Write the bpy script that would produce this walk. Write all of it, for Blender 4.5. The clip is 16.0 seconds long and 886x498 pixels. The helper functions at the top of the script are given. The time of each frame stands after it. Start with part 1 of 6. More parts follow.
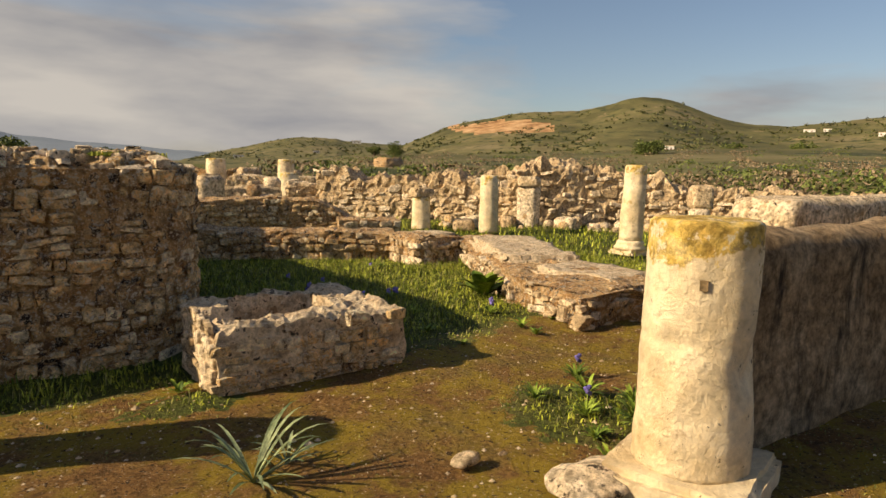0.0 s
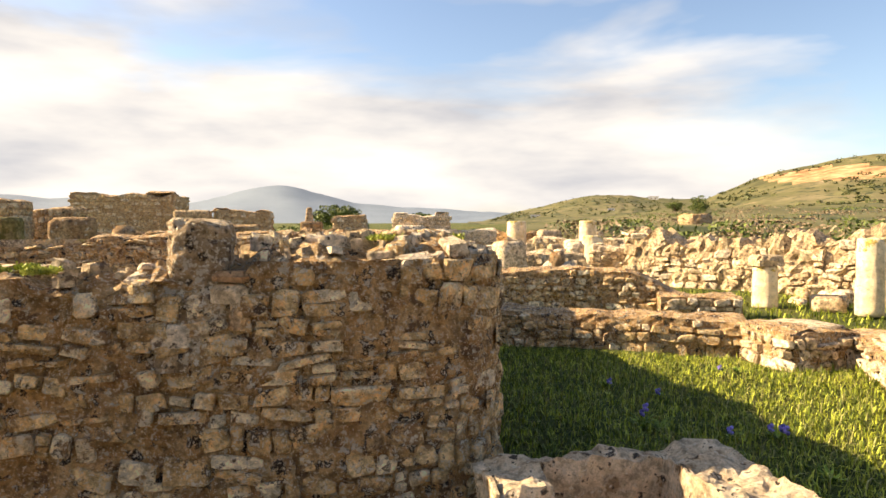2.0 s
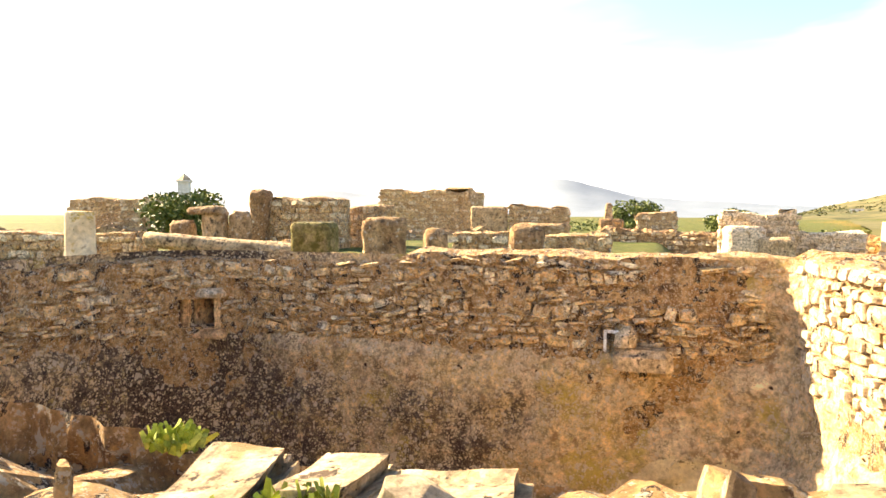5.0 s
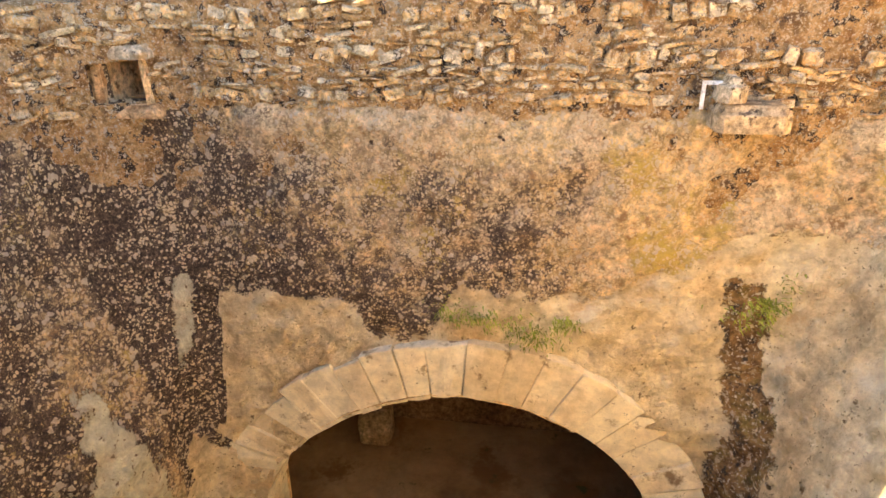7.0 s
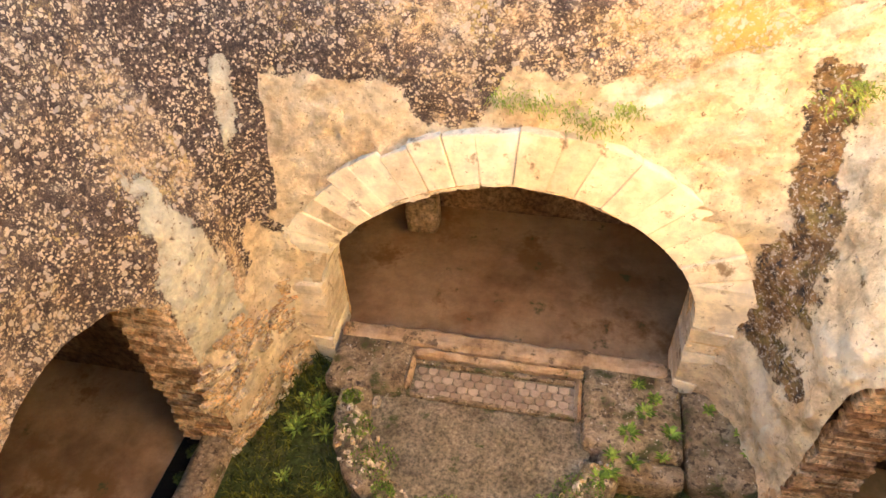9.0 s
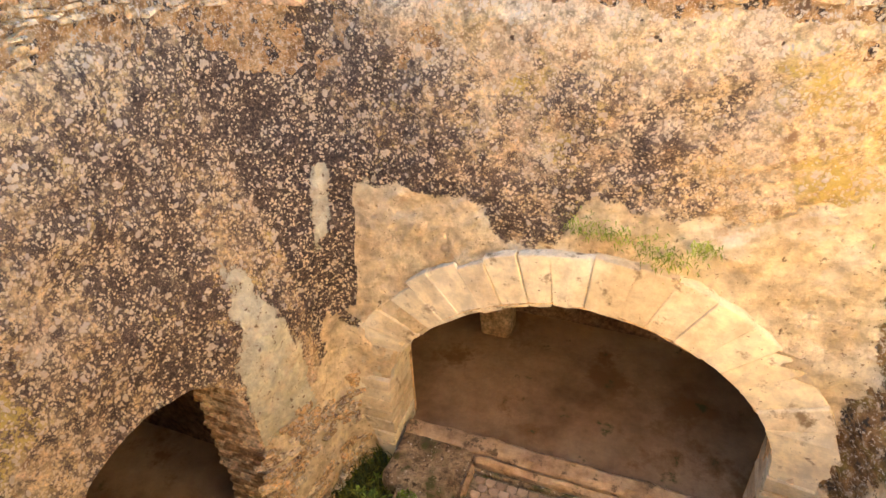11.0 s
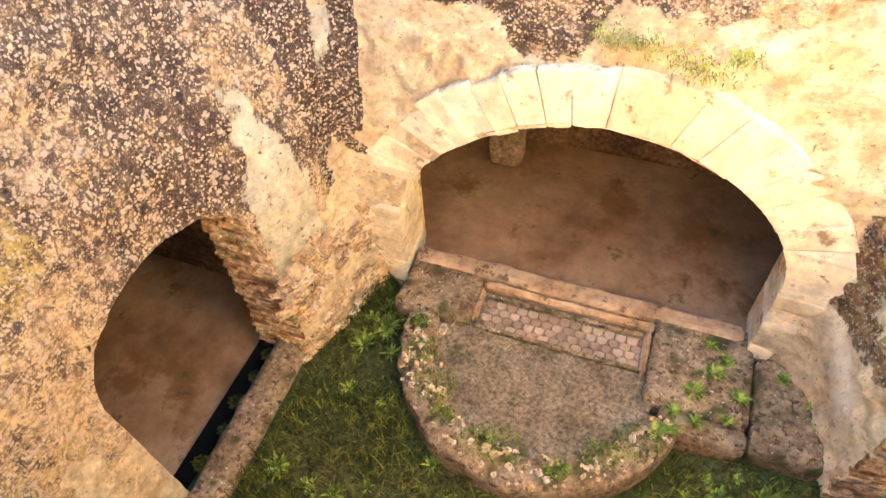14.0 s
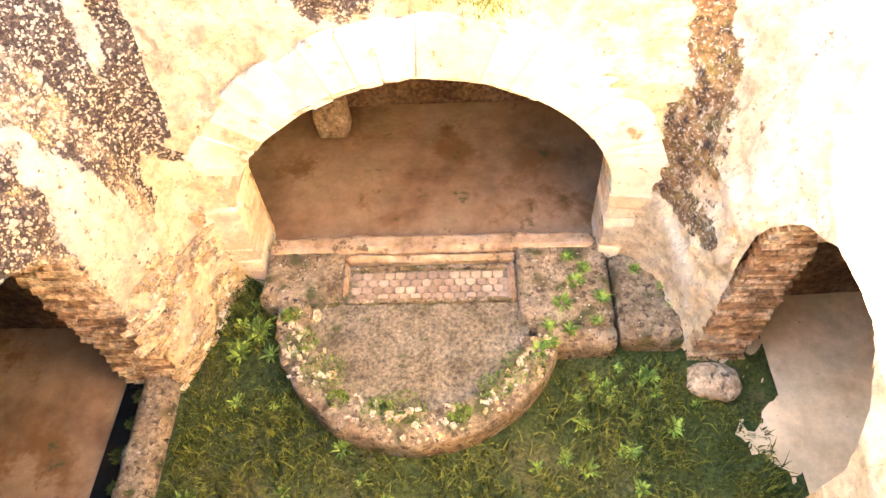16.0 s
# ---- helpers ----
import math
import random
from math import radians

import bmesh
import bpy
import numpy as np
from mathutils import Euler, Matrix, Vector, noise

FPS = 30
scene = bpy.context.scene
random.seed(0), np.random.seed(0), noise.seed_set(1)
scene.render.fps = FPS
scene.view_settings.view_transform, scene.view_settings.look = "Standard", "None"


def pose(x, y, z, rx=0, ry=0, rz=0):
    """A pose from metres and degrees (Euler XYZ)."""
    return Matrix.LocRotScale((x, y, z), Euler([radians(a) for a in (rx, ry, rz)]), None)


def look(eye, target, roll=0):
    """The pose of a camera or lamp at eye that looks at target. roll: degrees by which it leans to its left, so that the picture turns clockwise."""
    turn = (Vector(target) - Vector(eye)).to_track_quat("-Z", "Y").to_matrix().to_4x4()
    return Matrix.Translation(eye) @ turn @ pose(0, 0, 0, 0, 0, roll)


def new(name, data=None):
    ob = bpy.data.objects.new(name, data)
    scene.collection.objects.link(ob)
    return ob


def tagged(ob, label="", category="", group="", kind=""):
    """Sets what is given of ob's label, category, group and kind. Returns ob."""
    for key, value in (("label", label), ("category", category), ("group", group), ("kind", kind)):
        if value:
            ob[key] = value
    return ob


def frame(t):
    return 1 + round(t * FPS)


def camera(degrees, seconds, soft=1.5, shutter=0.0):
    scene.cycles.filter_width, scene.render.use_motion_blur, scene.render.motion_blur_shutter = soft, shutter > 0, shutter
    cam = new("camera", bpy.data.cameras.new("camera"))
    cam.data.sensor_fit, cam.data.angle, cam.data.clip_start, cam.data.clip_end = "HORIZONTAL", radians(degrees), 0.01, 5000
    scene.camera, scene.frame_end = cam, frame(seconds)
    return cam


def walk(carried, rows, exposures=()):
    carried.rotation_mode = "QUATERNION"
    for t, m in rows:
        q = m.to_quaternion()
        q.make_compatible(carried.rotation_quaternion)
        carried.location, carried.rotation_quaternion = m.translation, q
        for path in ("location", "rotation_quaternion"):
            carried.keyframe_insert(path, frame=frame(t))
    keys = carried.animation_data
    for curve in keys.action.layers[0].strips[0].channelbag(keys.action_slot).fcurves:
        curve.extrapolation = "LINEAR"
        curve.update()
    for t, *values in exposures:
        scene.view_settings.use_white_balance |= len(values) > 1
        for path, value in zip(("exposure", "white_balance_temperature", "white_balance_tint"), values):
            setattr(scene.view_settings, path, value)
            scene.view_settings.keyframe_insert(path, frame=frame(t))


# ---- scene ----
cam = camera(69.8, 16.0)
PATH = [
    (0, (0.449, 0.379, 1.443), (1.524, 2.046, 1.187), 1.2),
    (0.5, (0.647, 0.884, 1.434), (1.564, 2.649, 1.227), 1.1),
    (1, (0.776, 1.36, 1.478), (1.524, 3.201, 1.253), -0.2),
    (1.5, (0.886, 1.814, 1.513), (1.31, 3.763, 1.37), 0.1),
    (2, (0.808, 2.256, 1.569), (1.041, 4.241, 1.485), -0.2),
    (2.5, (0.732, 2.669, 1.61), (0.773, 4.666, 1.502), 0.3),
    (3, (0.634, 3.104, 1.674), (0.298, 5.073, 1.586), 0.7),
    (3.5, (0.364, 3.533, 1.679), (-0.074, 5.483, 1.611), 1.3),
    (4, (0.103, 3.966, 1.738), (-0.336, 5.914, 1.639), -0.5),
    (4.2, (0.026, 4.146, 1.741), (-0.453, 6.087, 1.714), -0.5),
    (6.3, (-1.483, 5.899, 1.724), (-2.156, 7.715, 1.226), -0.5),
    (6.5, (-1.605, 5.942, 1.658), (-2.119, 7.785, 1.075), -0.0),
    (7, (-1.824, 6.062, 1.556), (-2.098, 7.853, 0.71), -0.9),
    (7.3, (-1.848, 6.134, 1.491), (-2.148, 7.799, 0.424), -1.4),
    (7.5, (-1.874, 6.151, 1.462), (-2.181, 7.754, 0.305), -2.3),
    (8, (-1.902, 6.202, 1.409), (-2.219, 7.666, 0.084), -3.0),
    (8.2, (-1.916, 6.226, 1.383), (-2.253, 7.631, 0.001), -3.5),
    (10.3, (-1.901, 6.161, 1.543), (-2.279, 7.685, 0.304), -2.4),
    (10.4, (-1.912, 6.118, 1.574), (-2.307, 7.683, 0.392), -1.6),
    (10.5, (-1.902, 6.14, 1.577), (-2.323, 7.731, 0.441), -1.2),
    (11, (-1.821, 6.262, 1.646), (-2.464, 7.764, 0.493), -3.5),
    (11.2, (-1.844, 6.298, 1.615), (-2.522, 7.706, 0.367), -6.5),
    (11.5, (-1.902, 6.329, 1.549), (-2.725, 7.605, 0.248), -6.2),
    (12, (-1.97, 6.353, 1.511), (-2.915, 7.485, 0.161), -7.4),
    (12.5, (-1.996, 6.321, 1.471), (-2.959, 7.413, 0.1), -7.4),
    (13, (-2.009, 6.312, 1.471), (-2.946, 7.403, 0.082), -7.0),
    (13.5, (-1.996, 6.295, 1.435), (-2.754, 7.41, -0.043), -6.3),
    (14, (-1.971, 6.313, 1.411), (-2.51, 7.489, -0.115), -5.4),
    (14.5, (-1.91, 6.28, 1.396), (-2.346, 7.502, -0.126), -4.4),
    (15, (-1.89, 6.282, 1.378), (-2.244, 7.513, -0.158), -6.0),
    (15.5, (-1.878, 6.304, 1.381), (-2.101, 7.51, -0.199), -6.5),
    (16, (-1.855, 6.314, 1.369), (-1.979, 7.498, -0.238), -6.3),
]
EXPO = [(0.0, 0.47, 7000, 10), (0.5, 0.82, 6800, 10), (1.0, 1.09, 6900, 10), (1.5, 1.49, 7000, 10), (2.0, 1.59, 7050, 10), (3.0, 1.74, 7150, 10), (4.0, 1.88, 7150, 10), (6.3, 3.26, 7100, 10), (7.0, 3.43, 7200, 10), (8.2, 4.02, 7100, 10), (10.3, 5.12, 6200, 10), (10.6, 4.62, 6450, 10), (11.0, 4.1, 6800, 10), (11.5, 4.07, 6900, 10), (12.0, 4.26, 6700, 10), (13.0, 4.38, 6550, 10), (14.0, 4.94, 6350, 10), (15.0, 5.52, 5950, 10), (16.0, 5.72, 6250, 10)]
walk(cam, [(t, look(eye, target, roll)) for t, eye, target, roll in PATH], EXPO)

# ---- light: low sun from the left, broken cloud ----
SUN_DIR = Vector((-1.40, 0.42, 0.82)).normalized()
SUN_EL = math.asin(SUN_DIR.z)
SUN_AZ = math.atan2(SUN_DIR.x, SUN_DIR.y)


def make_world():
    w = bpy.data.worlds.new("sky")
    scene.world = w
    w.use_nodes = True
    nt = w.node_tree
    n, l = nt.nodes, nt.links
    n.clear()
    out = n.new("ShaderNodeOutputWorld")
    bg = n.new("ShaderNodeBackground")
    bg.inputs["Strength"].default_value = 0.062
    sky = n.new("ShaderNodeTexSky")
    sky.sky_type, sky.sun_disc = "NISHITA", False
    sky.sun_elevation, sky.sun_rotation = SUN_EL, SUN_AZ
    tc = n.new("ShaderNodeTexCoord")
    mp = n.new("ShaderNodeMapping")
    mp.inputs["Scale"].default_value = (1.1, 1.1, 4.2)
    mp.inputs["Rotation"].default_value = (0.12, -0.1, 0.3)
    mp.inputs["Location"].default_value = (0.35, 0.2, 0.1)
    nz = n.new("ShaderNodeTexNoise")
    nz.inputs["Scale"].default_value = 1.7
    nz.inputs["Detail"].default_value = 5
    nz.inputs["Roughness"].default_value = 0.52
    nz.inputs["Distortion"].default_value = 0.3
    sep = n.new("ShaderNodeSeparateXYZ")
    # more cloud towards the horizon and towards the sun
    band = n.new("ShaderNodeMapRange")
    band.inputs["From Min"].default_value, band.inputs["From Max"].default_value = 0.10, 0.40
    band.inputs["To Min"].default_value, band.inputs["To Max"].default_value = 0.24, -0.17
    side = n.new("ShaderNodeMapRange")
    side.inputs["From Min"].default_value, side.inputs["From Max"].default_value = -0.8, 0.7
    side.inputs["To Min"].default_value, side.inputs["To Max"].default_value = 0.14, -0.10
    a1 = n.new("ShaderNodeMath")
    a2 = n.new("ShaderNodeMath")
    a1.operation = a2.operation = "ADD"
    ramp = n.new("ShaderNodeValToRGB")
    ramp.color_ramp.elements[0].position, ramp.color_ramp.elements[1].position = 0.46, 0.66
    shade = n.new("ShaderNodeTexNoise")
    shade.inputs["Scale"].default_value = 2.6
    shade.inputs["Detail"].default_value = 5
    cr = n.new("ShaderNodeValToRGB")
    cr.color_ramp.elements[0].position, cr.color_ramp.elements[1].position = 0.35, 0.65
    cr.color_ramp.elements[0].color = (3.5, 3.6, 4.0, 1)
    cr.color_ramp.elements[1].color = (6.6, 6.3, 6.0, 1)
    mix = n.new("ShaderNodeMixRGB")
    l.new(tc.outputs["Generated"], mp.inputs["Vector"])
    l.new(mp.outputs["Vector"], nz.inputs["Vector"])
    l.new(mp.outputs["Vector"], shade.inputs["Vector"])
    l.new(tc.outputs["Generated"], sep.inputs[0])
    l.new(sep.outputs["Z"], band.inputs["Value"])
    l.new(sep.outputs["X"], side.inputs["Value"])
    l.new(nz.outputs["Fac"], a1.inputs[0])
    l.new(band.outputs[0], a1.inputs[1])
    l.new(a1.outputs[0], a2.inputs[0])
    l.new(side.outputs[0], a2.inputs[1])
    l.new(a2.outputs[0], ramp.inputs["Fac"])
    l.new(shade.outputs["Fac"], cr.inputs["Fac"])
    l.new(ramp.outputs["Color"], mix.inputs["Fac"])
    clear_air = n.new("ShaderNodeMixRGB")
    clear_air.blend_type = "MULTIPLY"
    clear_air.inputs["Fac"].default_value = 1.0
    clear_air.inputs["Color2"].default_value = (1.12, 1.12, 1.19, 1)
    l.new(sky.outputs["Color"], clear_air.inputs["Color1"])
    l.new(clear_air.outputs[0], mix.inputs["Color1"])
    l.new(cr.outputs["Color"], mix.inputs["Color2"])
    l.new(mix.outputs[0], bg.inputs["Color"])
    l.new(bg.outputs[0], out.inputs[0])


make_world()
sun = new("sun", bpy.data.lights.new("sun", "SUN"))
sun.data.energy, sun.data.angle, sun.data.color = 5.0, radians(0.6), (1.0, 0.81, 0.56)
sun.matrix_world = look(SUN_DIR * 60, (0, 0, 0))


# ---- materials ----
def noise_node(nt, src, scale, detail=8, rough_=0.65, stretch=None):
    tx = nt.nodes.new("ShaderNodeTexNoise")
    tx.inputs["Scale"].default_value, tx.inputs["Detail"].default_value, tx.inputs["Roughness"].default_value = scale, detail, rough_
    if stretch:
        mp = nt.nodes.new("ShaderNodeMapping")
        mp.inputs["Scale"].default_value = stretch
        nt.links.new(src, mp.inputs["Vector"])
        src = mp.outputs[0]
    nt.links.new(src, tx.inputs["Vector"])
    return tx.outputs["Fac"]


def math_node(nt, op, a, b2, c=None):
    m = nt.nodes.new("ShaderNodeMath")
    m.operation = op
    for k, v in enumerate((a, b2, c)):
        if v is None:
            continue
        if isinstance(v, (int, float)):
            m.inputs[k].default_value = v
        else:
            nt.links.new(v, m.inputs[k])
    return m.outputs[0]


def range_node(nt, v, lo, hi, to_lo=0.0, to_hi=1.0):
    mr = nt.nodes.new("ShaderNodeMapRange")
    for key, x in (("From Min", lo), ("From Max", hi), ("To Min", to_lo), ("To Max", to_hi)):
        mr.inputs[key].default_value = x
    nt.links.new(v, mr.inputs["Value"])
    return mr.outputs[0]


def mix_node(nt, fac, a, b2, blend="MIX"):
    mx = nt.nodes.new("ShaderNodeMixRGB")
    mx.blend_type = blend
    for k, v in (("Fac", fac), ("Color1", a), ("Color2", b2)):
        if isinstance(v, tuple):
            mx.inputs[k].default_value = (*v, 1)
        elif isinstance(v, (int, float)):
            mx.inputs[k].default_value = v
        else:
            nt.links.new(v, mx.inputs[k])
    return mx.outputs[0]


def chain(nt, geo, cols, scale, grain, spots, per_object=0.0):
    """Colour and height of a weathered surface: a ramp over large noise, grain, then spots (colour, scale, low, high, kind)."""
    src = geo.outputs["Position"]
    fac = noise_node(nt, src, scale)
    if per_object:
        oi = nt.nodes.new("ShaderNodeObjectInfo")
        fr = math_node(nt, "FRACT", math_node(nt, "ADD", oi.outputs["Random"], geo.outputs["Random Per Island"]), 0)
        fac = math_node(nt, "MULTIPLY_ADD", fr, per_object, math_node(nt, "SUBTRACT", fac, per_object / 2))
    ramp = nt.nodes.new("ShaderNodeValToRGB")
    els = ramp.color_ramp.elements
    while len(els) < len(cols):
        els.new(0.5)
    for k, c in enumerate(cols):
        els[k].position = 0.34 + 0.32 * k / (len(cols) - 1)
        els[k].color = (*c, 1)
    nt.links.new(fac, ramp.inputs["Fac"])
    fine = noise_node(nt, src, grain * 0.4, 12, 0.74)
    mid = noise_node(nt, src, grain * 0.13, 6, 0.6)
    col = mix_node(nt, 1.0, ramp.outputs["Color"], range_node(nt, fine, 0.39, 0.61, *((0.48, 1.45) if grain > 20 else (0.80, 1.18))), "MULTIPLY")
    for c, sc, lo, hi, kind in spots:
        o = noise_node(nt, src, sc, 9, 0.68, (1, 1, 0.25) if kind == "streak" else None)
        if kind == "patch":
            o = math_node(nt, "MULTIPLY_ADD", noise_node(nt, src, 1.0, 5), 0.7, o)
        col = mix_node(nt, range_node(nt, o, lo, hi), col, c)
    height = math_node(nt, "MULTIPLY_ADD", mid, 1.6, fine)
    return col, height


def finish(nt, col, height, rough_, bump, bump_dist):
    b2 = nt.nodes["Principled BSDF"]
    b2.inputs["Roughness"].default_value = rough_
    b2.inputs["Specular IOR Level"].default_value = 0.2
    nt.links.new(col, b2.inputs["Base Color"])
    if bump:
        bp = nt.nodes.new("ShaderNodeBump")
        bp.inputs["Strength"].default_value, bp.inputs["Distance"].default_value = min(1.0, bump), bump_dist * 1.8
        nt.links.new(height, bp.inputs["Height"])
        nt.links.new(bp.outputs[0], b2.inputs["Normal"])


def surface(name, cols, scale=3.0, rough=0.9, bump=0.5, grain=40.0, spots=(), per_object=0.0, bump_dist=0.02):
    """A two-scale procedural stone, earth, plaster or leaf material."""
    m = bpy.data.materials.new(name)
    m.use_nodes = True
    nt = m.node_tree
    geo = nt.nodes.new("ShaderNodeNewGeometry")
    col, height = chain(nt, geo, cols, scale, grain, spots, per_object)
    finish(nt, col, height, rough, bump, bump_dist)
    return m


def layered(name, base, layers, attribute, bump=1.0, bump_dist=0.05):
    """A base and up to three worn layers, each where the mesh's wear attribute (red, green, blue) says, with ragged edges."""
    m = bpy.data.materials.new(name)
    m.use_nodes = True
    nt = m.node_tree
    geo = nt.nodes.new("ShaderNodeNewGeometry")
    at = nt.nodes.new("ShaderNodeAttribute")
    at.attribute_name = attribute
    sep = nt.nodes.new("ShaderNodeSeparateColor")
    nt.links.new(at.outputs["Color"], sep.inputs[0])
    col, height = chain(nt, geo, *base)
    edge = noise_node(nt, geo.outputs["Position"], 7, 10, 0.72)
    for k, spec in enumerate(layers):
        c2, _ = chain(nt, geo, *spec)
        w = math_node(nt, "MULTIPLY_ADD", math_node(nt, "SUBTRACT", edge, 0.5), 1.8, sep.outputs[k])
        col = mix_node(nt, range_node(nt, w, 0.46, 0.54), col, c2)
    finish(nt, col, height, 0.92, bump, bump_dist)
    return m


def dots(nt, src, scale, lo, hi, patch_scale, patch_lo, patch_hi):
    """Round lichen spots of uneven size, growing in colonies."""
    vo = nt.nodes.new("ShaderNodeTexVoronoi")
    vo.inputs["Scale"].default_value = scale
    nt.links.new(stirred(nt, src, scale), vo.inputs["Vector"])
    sp = nt.nodes.new("ShaderNodeSeparateColor")
    nt.links.new(vo.outputs["Color"], sp.inputs[0])
    size = range_node(nt, sp.outputs[0], 0.0, 1.0, lo, hi)
    inside = range_node(nt, math_node(nt, "SUBTRACT", size, vo.outputs["Distance"]), 0.0, 0.06)
    colony = range_node(nt, noise_node(nt, src, patch_scale, 6, 0.6), patch_lo, patch_hi)
    grown = math_node(nt, "GREATER_THAN", colony, sp.outputs[1])
    return math_node(nt, "MULTIPLY", inside, grown)


def stirred(nt, src, scale):
    """The position, stirred by noise so that cells lose their straight sides."""
    tx = nt.nodes.new("ShaderNodeTexNoise")
    tx.inputs["Scale"].default_value, tx.inputs["Detail"].default_value = scale * 0.8, 4
    nt.links.new(src, tx.inputs["Vector"])
    vm = nt.nodes.new("ShaderNodeVectorMath")
    vm.operation = "MULTIPLY_ADD"
    nt.links.new(tx.outputs["Color"], vm.inputs[0])
    vm.inputs[1].default_value = (1.6 / scale,) * 3
    nt.links.new(src, vm.inputs[2])
    return vm.outputs[0]


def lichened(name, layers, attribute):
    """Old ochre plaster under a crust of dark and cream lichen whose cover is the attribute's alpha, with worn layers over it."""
    m = bpy.data.materials.new(name)
    m.use_nodes = True
    nt = m.node_tree
    geo = nt.nodes.new("ShaderNodeNewGeometry")
    src = geo.outputs["Position"]
    at = nt.nodes.new("ShaderNodeAttribute")
    at.attribute_name = attribute
    sep = nt.nodes.new("ShaderNodeSeparateColor")
    nt.links.new(at.outputs["Color"], sep.inputs[0])
    base, height = chain(nt, geo, [(0.52, 0.34, 0.175), (0.76, 0.56, 0.29), (0.67, 0.485, 0.29), (0.87, 0.72, 0.47)], 2.0, 34, [((0.62, 0.46, 0.13), 1.3, 0.56, 0.66, "noise"), ((0.40, 0.24, 0.12), 7, 0.56, 0.64, "noise")])
    big, mid, fine = noise_node(nt, src, 1.7, 8, 0.62), noise_node(nt, src, 8.5, 9, 0.72), noise_node(nt, src, 34, 8, 0.75)
    streak = noise_node(nt, src, 5.0, 7, 0.65, (1, 1, 0.22))
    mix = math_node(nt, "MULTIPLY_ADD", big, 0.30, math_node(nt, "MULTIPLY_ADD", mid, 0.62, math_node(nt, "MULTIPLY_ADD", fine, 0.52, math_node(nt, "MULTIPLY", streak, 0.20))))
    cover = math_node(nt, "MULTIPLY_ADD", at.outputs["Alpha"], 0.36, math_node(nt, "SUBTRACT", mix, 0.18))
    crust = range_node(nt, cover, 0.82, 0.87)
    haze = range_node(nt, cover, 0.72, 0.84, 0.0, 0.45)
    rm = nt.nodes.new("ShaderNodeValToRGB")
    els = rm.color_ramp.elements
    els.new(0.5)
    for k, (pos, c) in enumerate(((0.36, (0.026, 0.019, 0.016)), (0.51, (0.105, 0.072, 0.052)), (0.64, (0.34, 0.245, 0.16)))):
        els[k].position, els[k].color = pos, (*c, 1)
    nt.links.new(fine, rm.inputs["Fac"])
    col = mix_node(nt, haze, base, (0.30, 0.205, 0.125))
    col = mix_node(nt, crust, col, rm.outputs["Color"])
    big_dots = dots(nt, src, 17, 0.10, 0.50, 2.6, 0.36, 0.66)
    small_dots = dots(nt, src, 40, 0.20, 0.62, 4.5, 0.30, 0.60)
    pits = dots(nt, src, 13, 0.05, 0.26, 1.8, 0.50, 0.85)
    col = mix_node(nt, small_dots, col, (0.74, 0.585, 0.37))
    col = mix_node(nt, math_node(nt, "MULTIPLY", big_dots, 0.85), col, mix_node(nt, fine, (0.50, 0.37, 0.24), (0.92, 0.80, 0.60)))
    col = mix_node(nt, pits, col, (0.10, 0.06, 0.035))
    height = math_node(nt, "MULTIPLY_ADD", big_dots, 0.5, math_node(nt, "MULTIPLY_ADD", pits, -1.2, math_node(nt, "MULTIPLY_ADD", mid, 0.8, height)))
    edge = noise_node(nt, src, 7, 10, 0.72)
    for k, spec in enumerate(layers):
        c2, h2 = chain(nt, geo, *spec)
        w = math_node(nt, "MULTIPLY_ADD", math_node(nt, "SUBTRACT", edge, 0.5), 1.5, sep.outputs[k])
        f = range_node(nt, w, 0.47, 0.53)
        col = mix_node(nt, f, col, c2)
        height = math_node(nt, "MULTIPLY_ADD", f, -0.8, height)
    finish(nt, col, height, 0.92, 1.0, 0.034)
    return m


LICHEN_DARK, LICHEN_PALE, OCHRE = (0.06, 0.047, 0.036), (0.66, 0.57, 0.43), (0.50, 0.31, 0.06)
M_STONE = surface("rubble_limestone", [(0.60, 0.39, 0.175), (0.80, 0.60, 0.32), (0.70, 0.43, 0.18), (0.88, 0.73, 0.48)], 5, bump=1.0, spots=[((0.303, 0.178, 0.0851), 6, 0.55, 0.61, "noise"), ((0.09, 0.06, 0.04), 11, 0.57, 0.605, "noise"), ((0.17, 0.11, 0.065), 28, 0.58, 0.63, "noise"), (LICHEN_PALE, 22, 0.565, 0.61, "noise"), (LICHEN_PALE, 55, 0.56, 0.60, "noise")], per_object=0.5, bump_dist=0.03)
M_PALE = surface("pale_limestone", [(0.50, 0.37, 0.22), (0.66, 0.52, 0.34), (0.74, 0.61, 0.44)], 4, bump=1.0, spots=[((0.42, 0.27, 0.13), 5, 0.57, 0.65, "noise"), ((0.15, 0.105, 0.07), 9, 0.585, 0.63, "noise"), (LICHEN_DARK, 17, 0.59, 0.63, "noise")], per_object=0.4)
M_MORTAR = surface("lime_mortar", [(0.41, 0.215, 0.085), (0.63, 0.385, 0.17), (0.76, 0.535, 0.285)], 7, bump=1.0, grain=30, spots=[((0.20, 0.12, 0.065), 8, 0.55, 0.61, "noise"), ((0.055, 0.037, 0.027), 12, 0.54, 0.575, "noise"), (LICHEN_PALE, 24, 0.565, 0.60, "noise"), ((0.80, 0.65, 0.45), 60, 0.56, 0.60, "noise")], bump_dist=0.06)
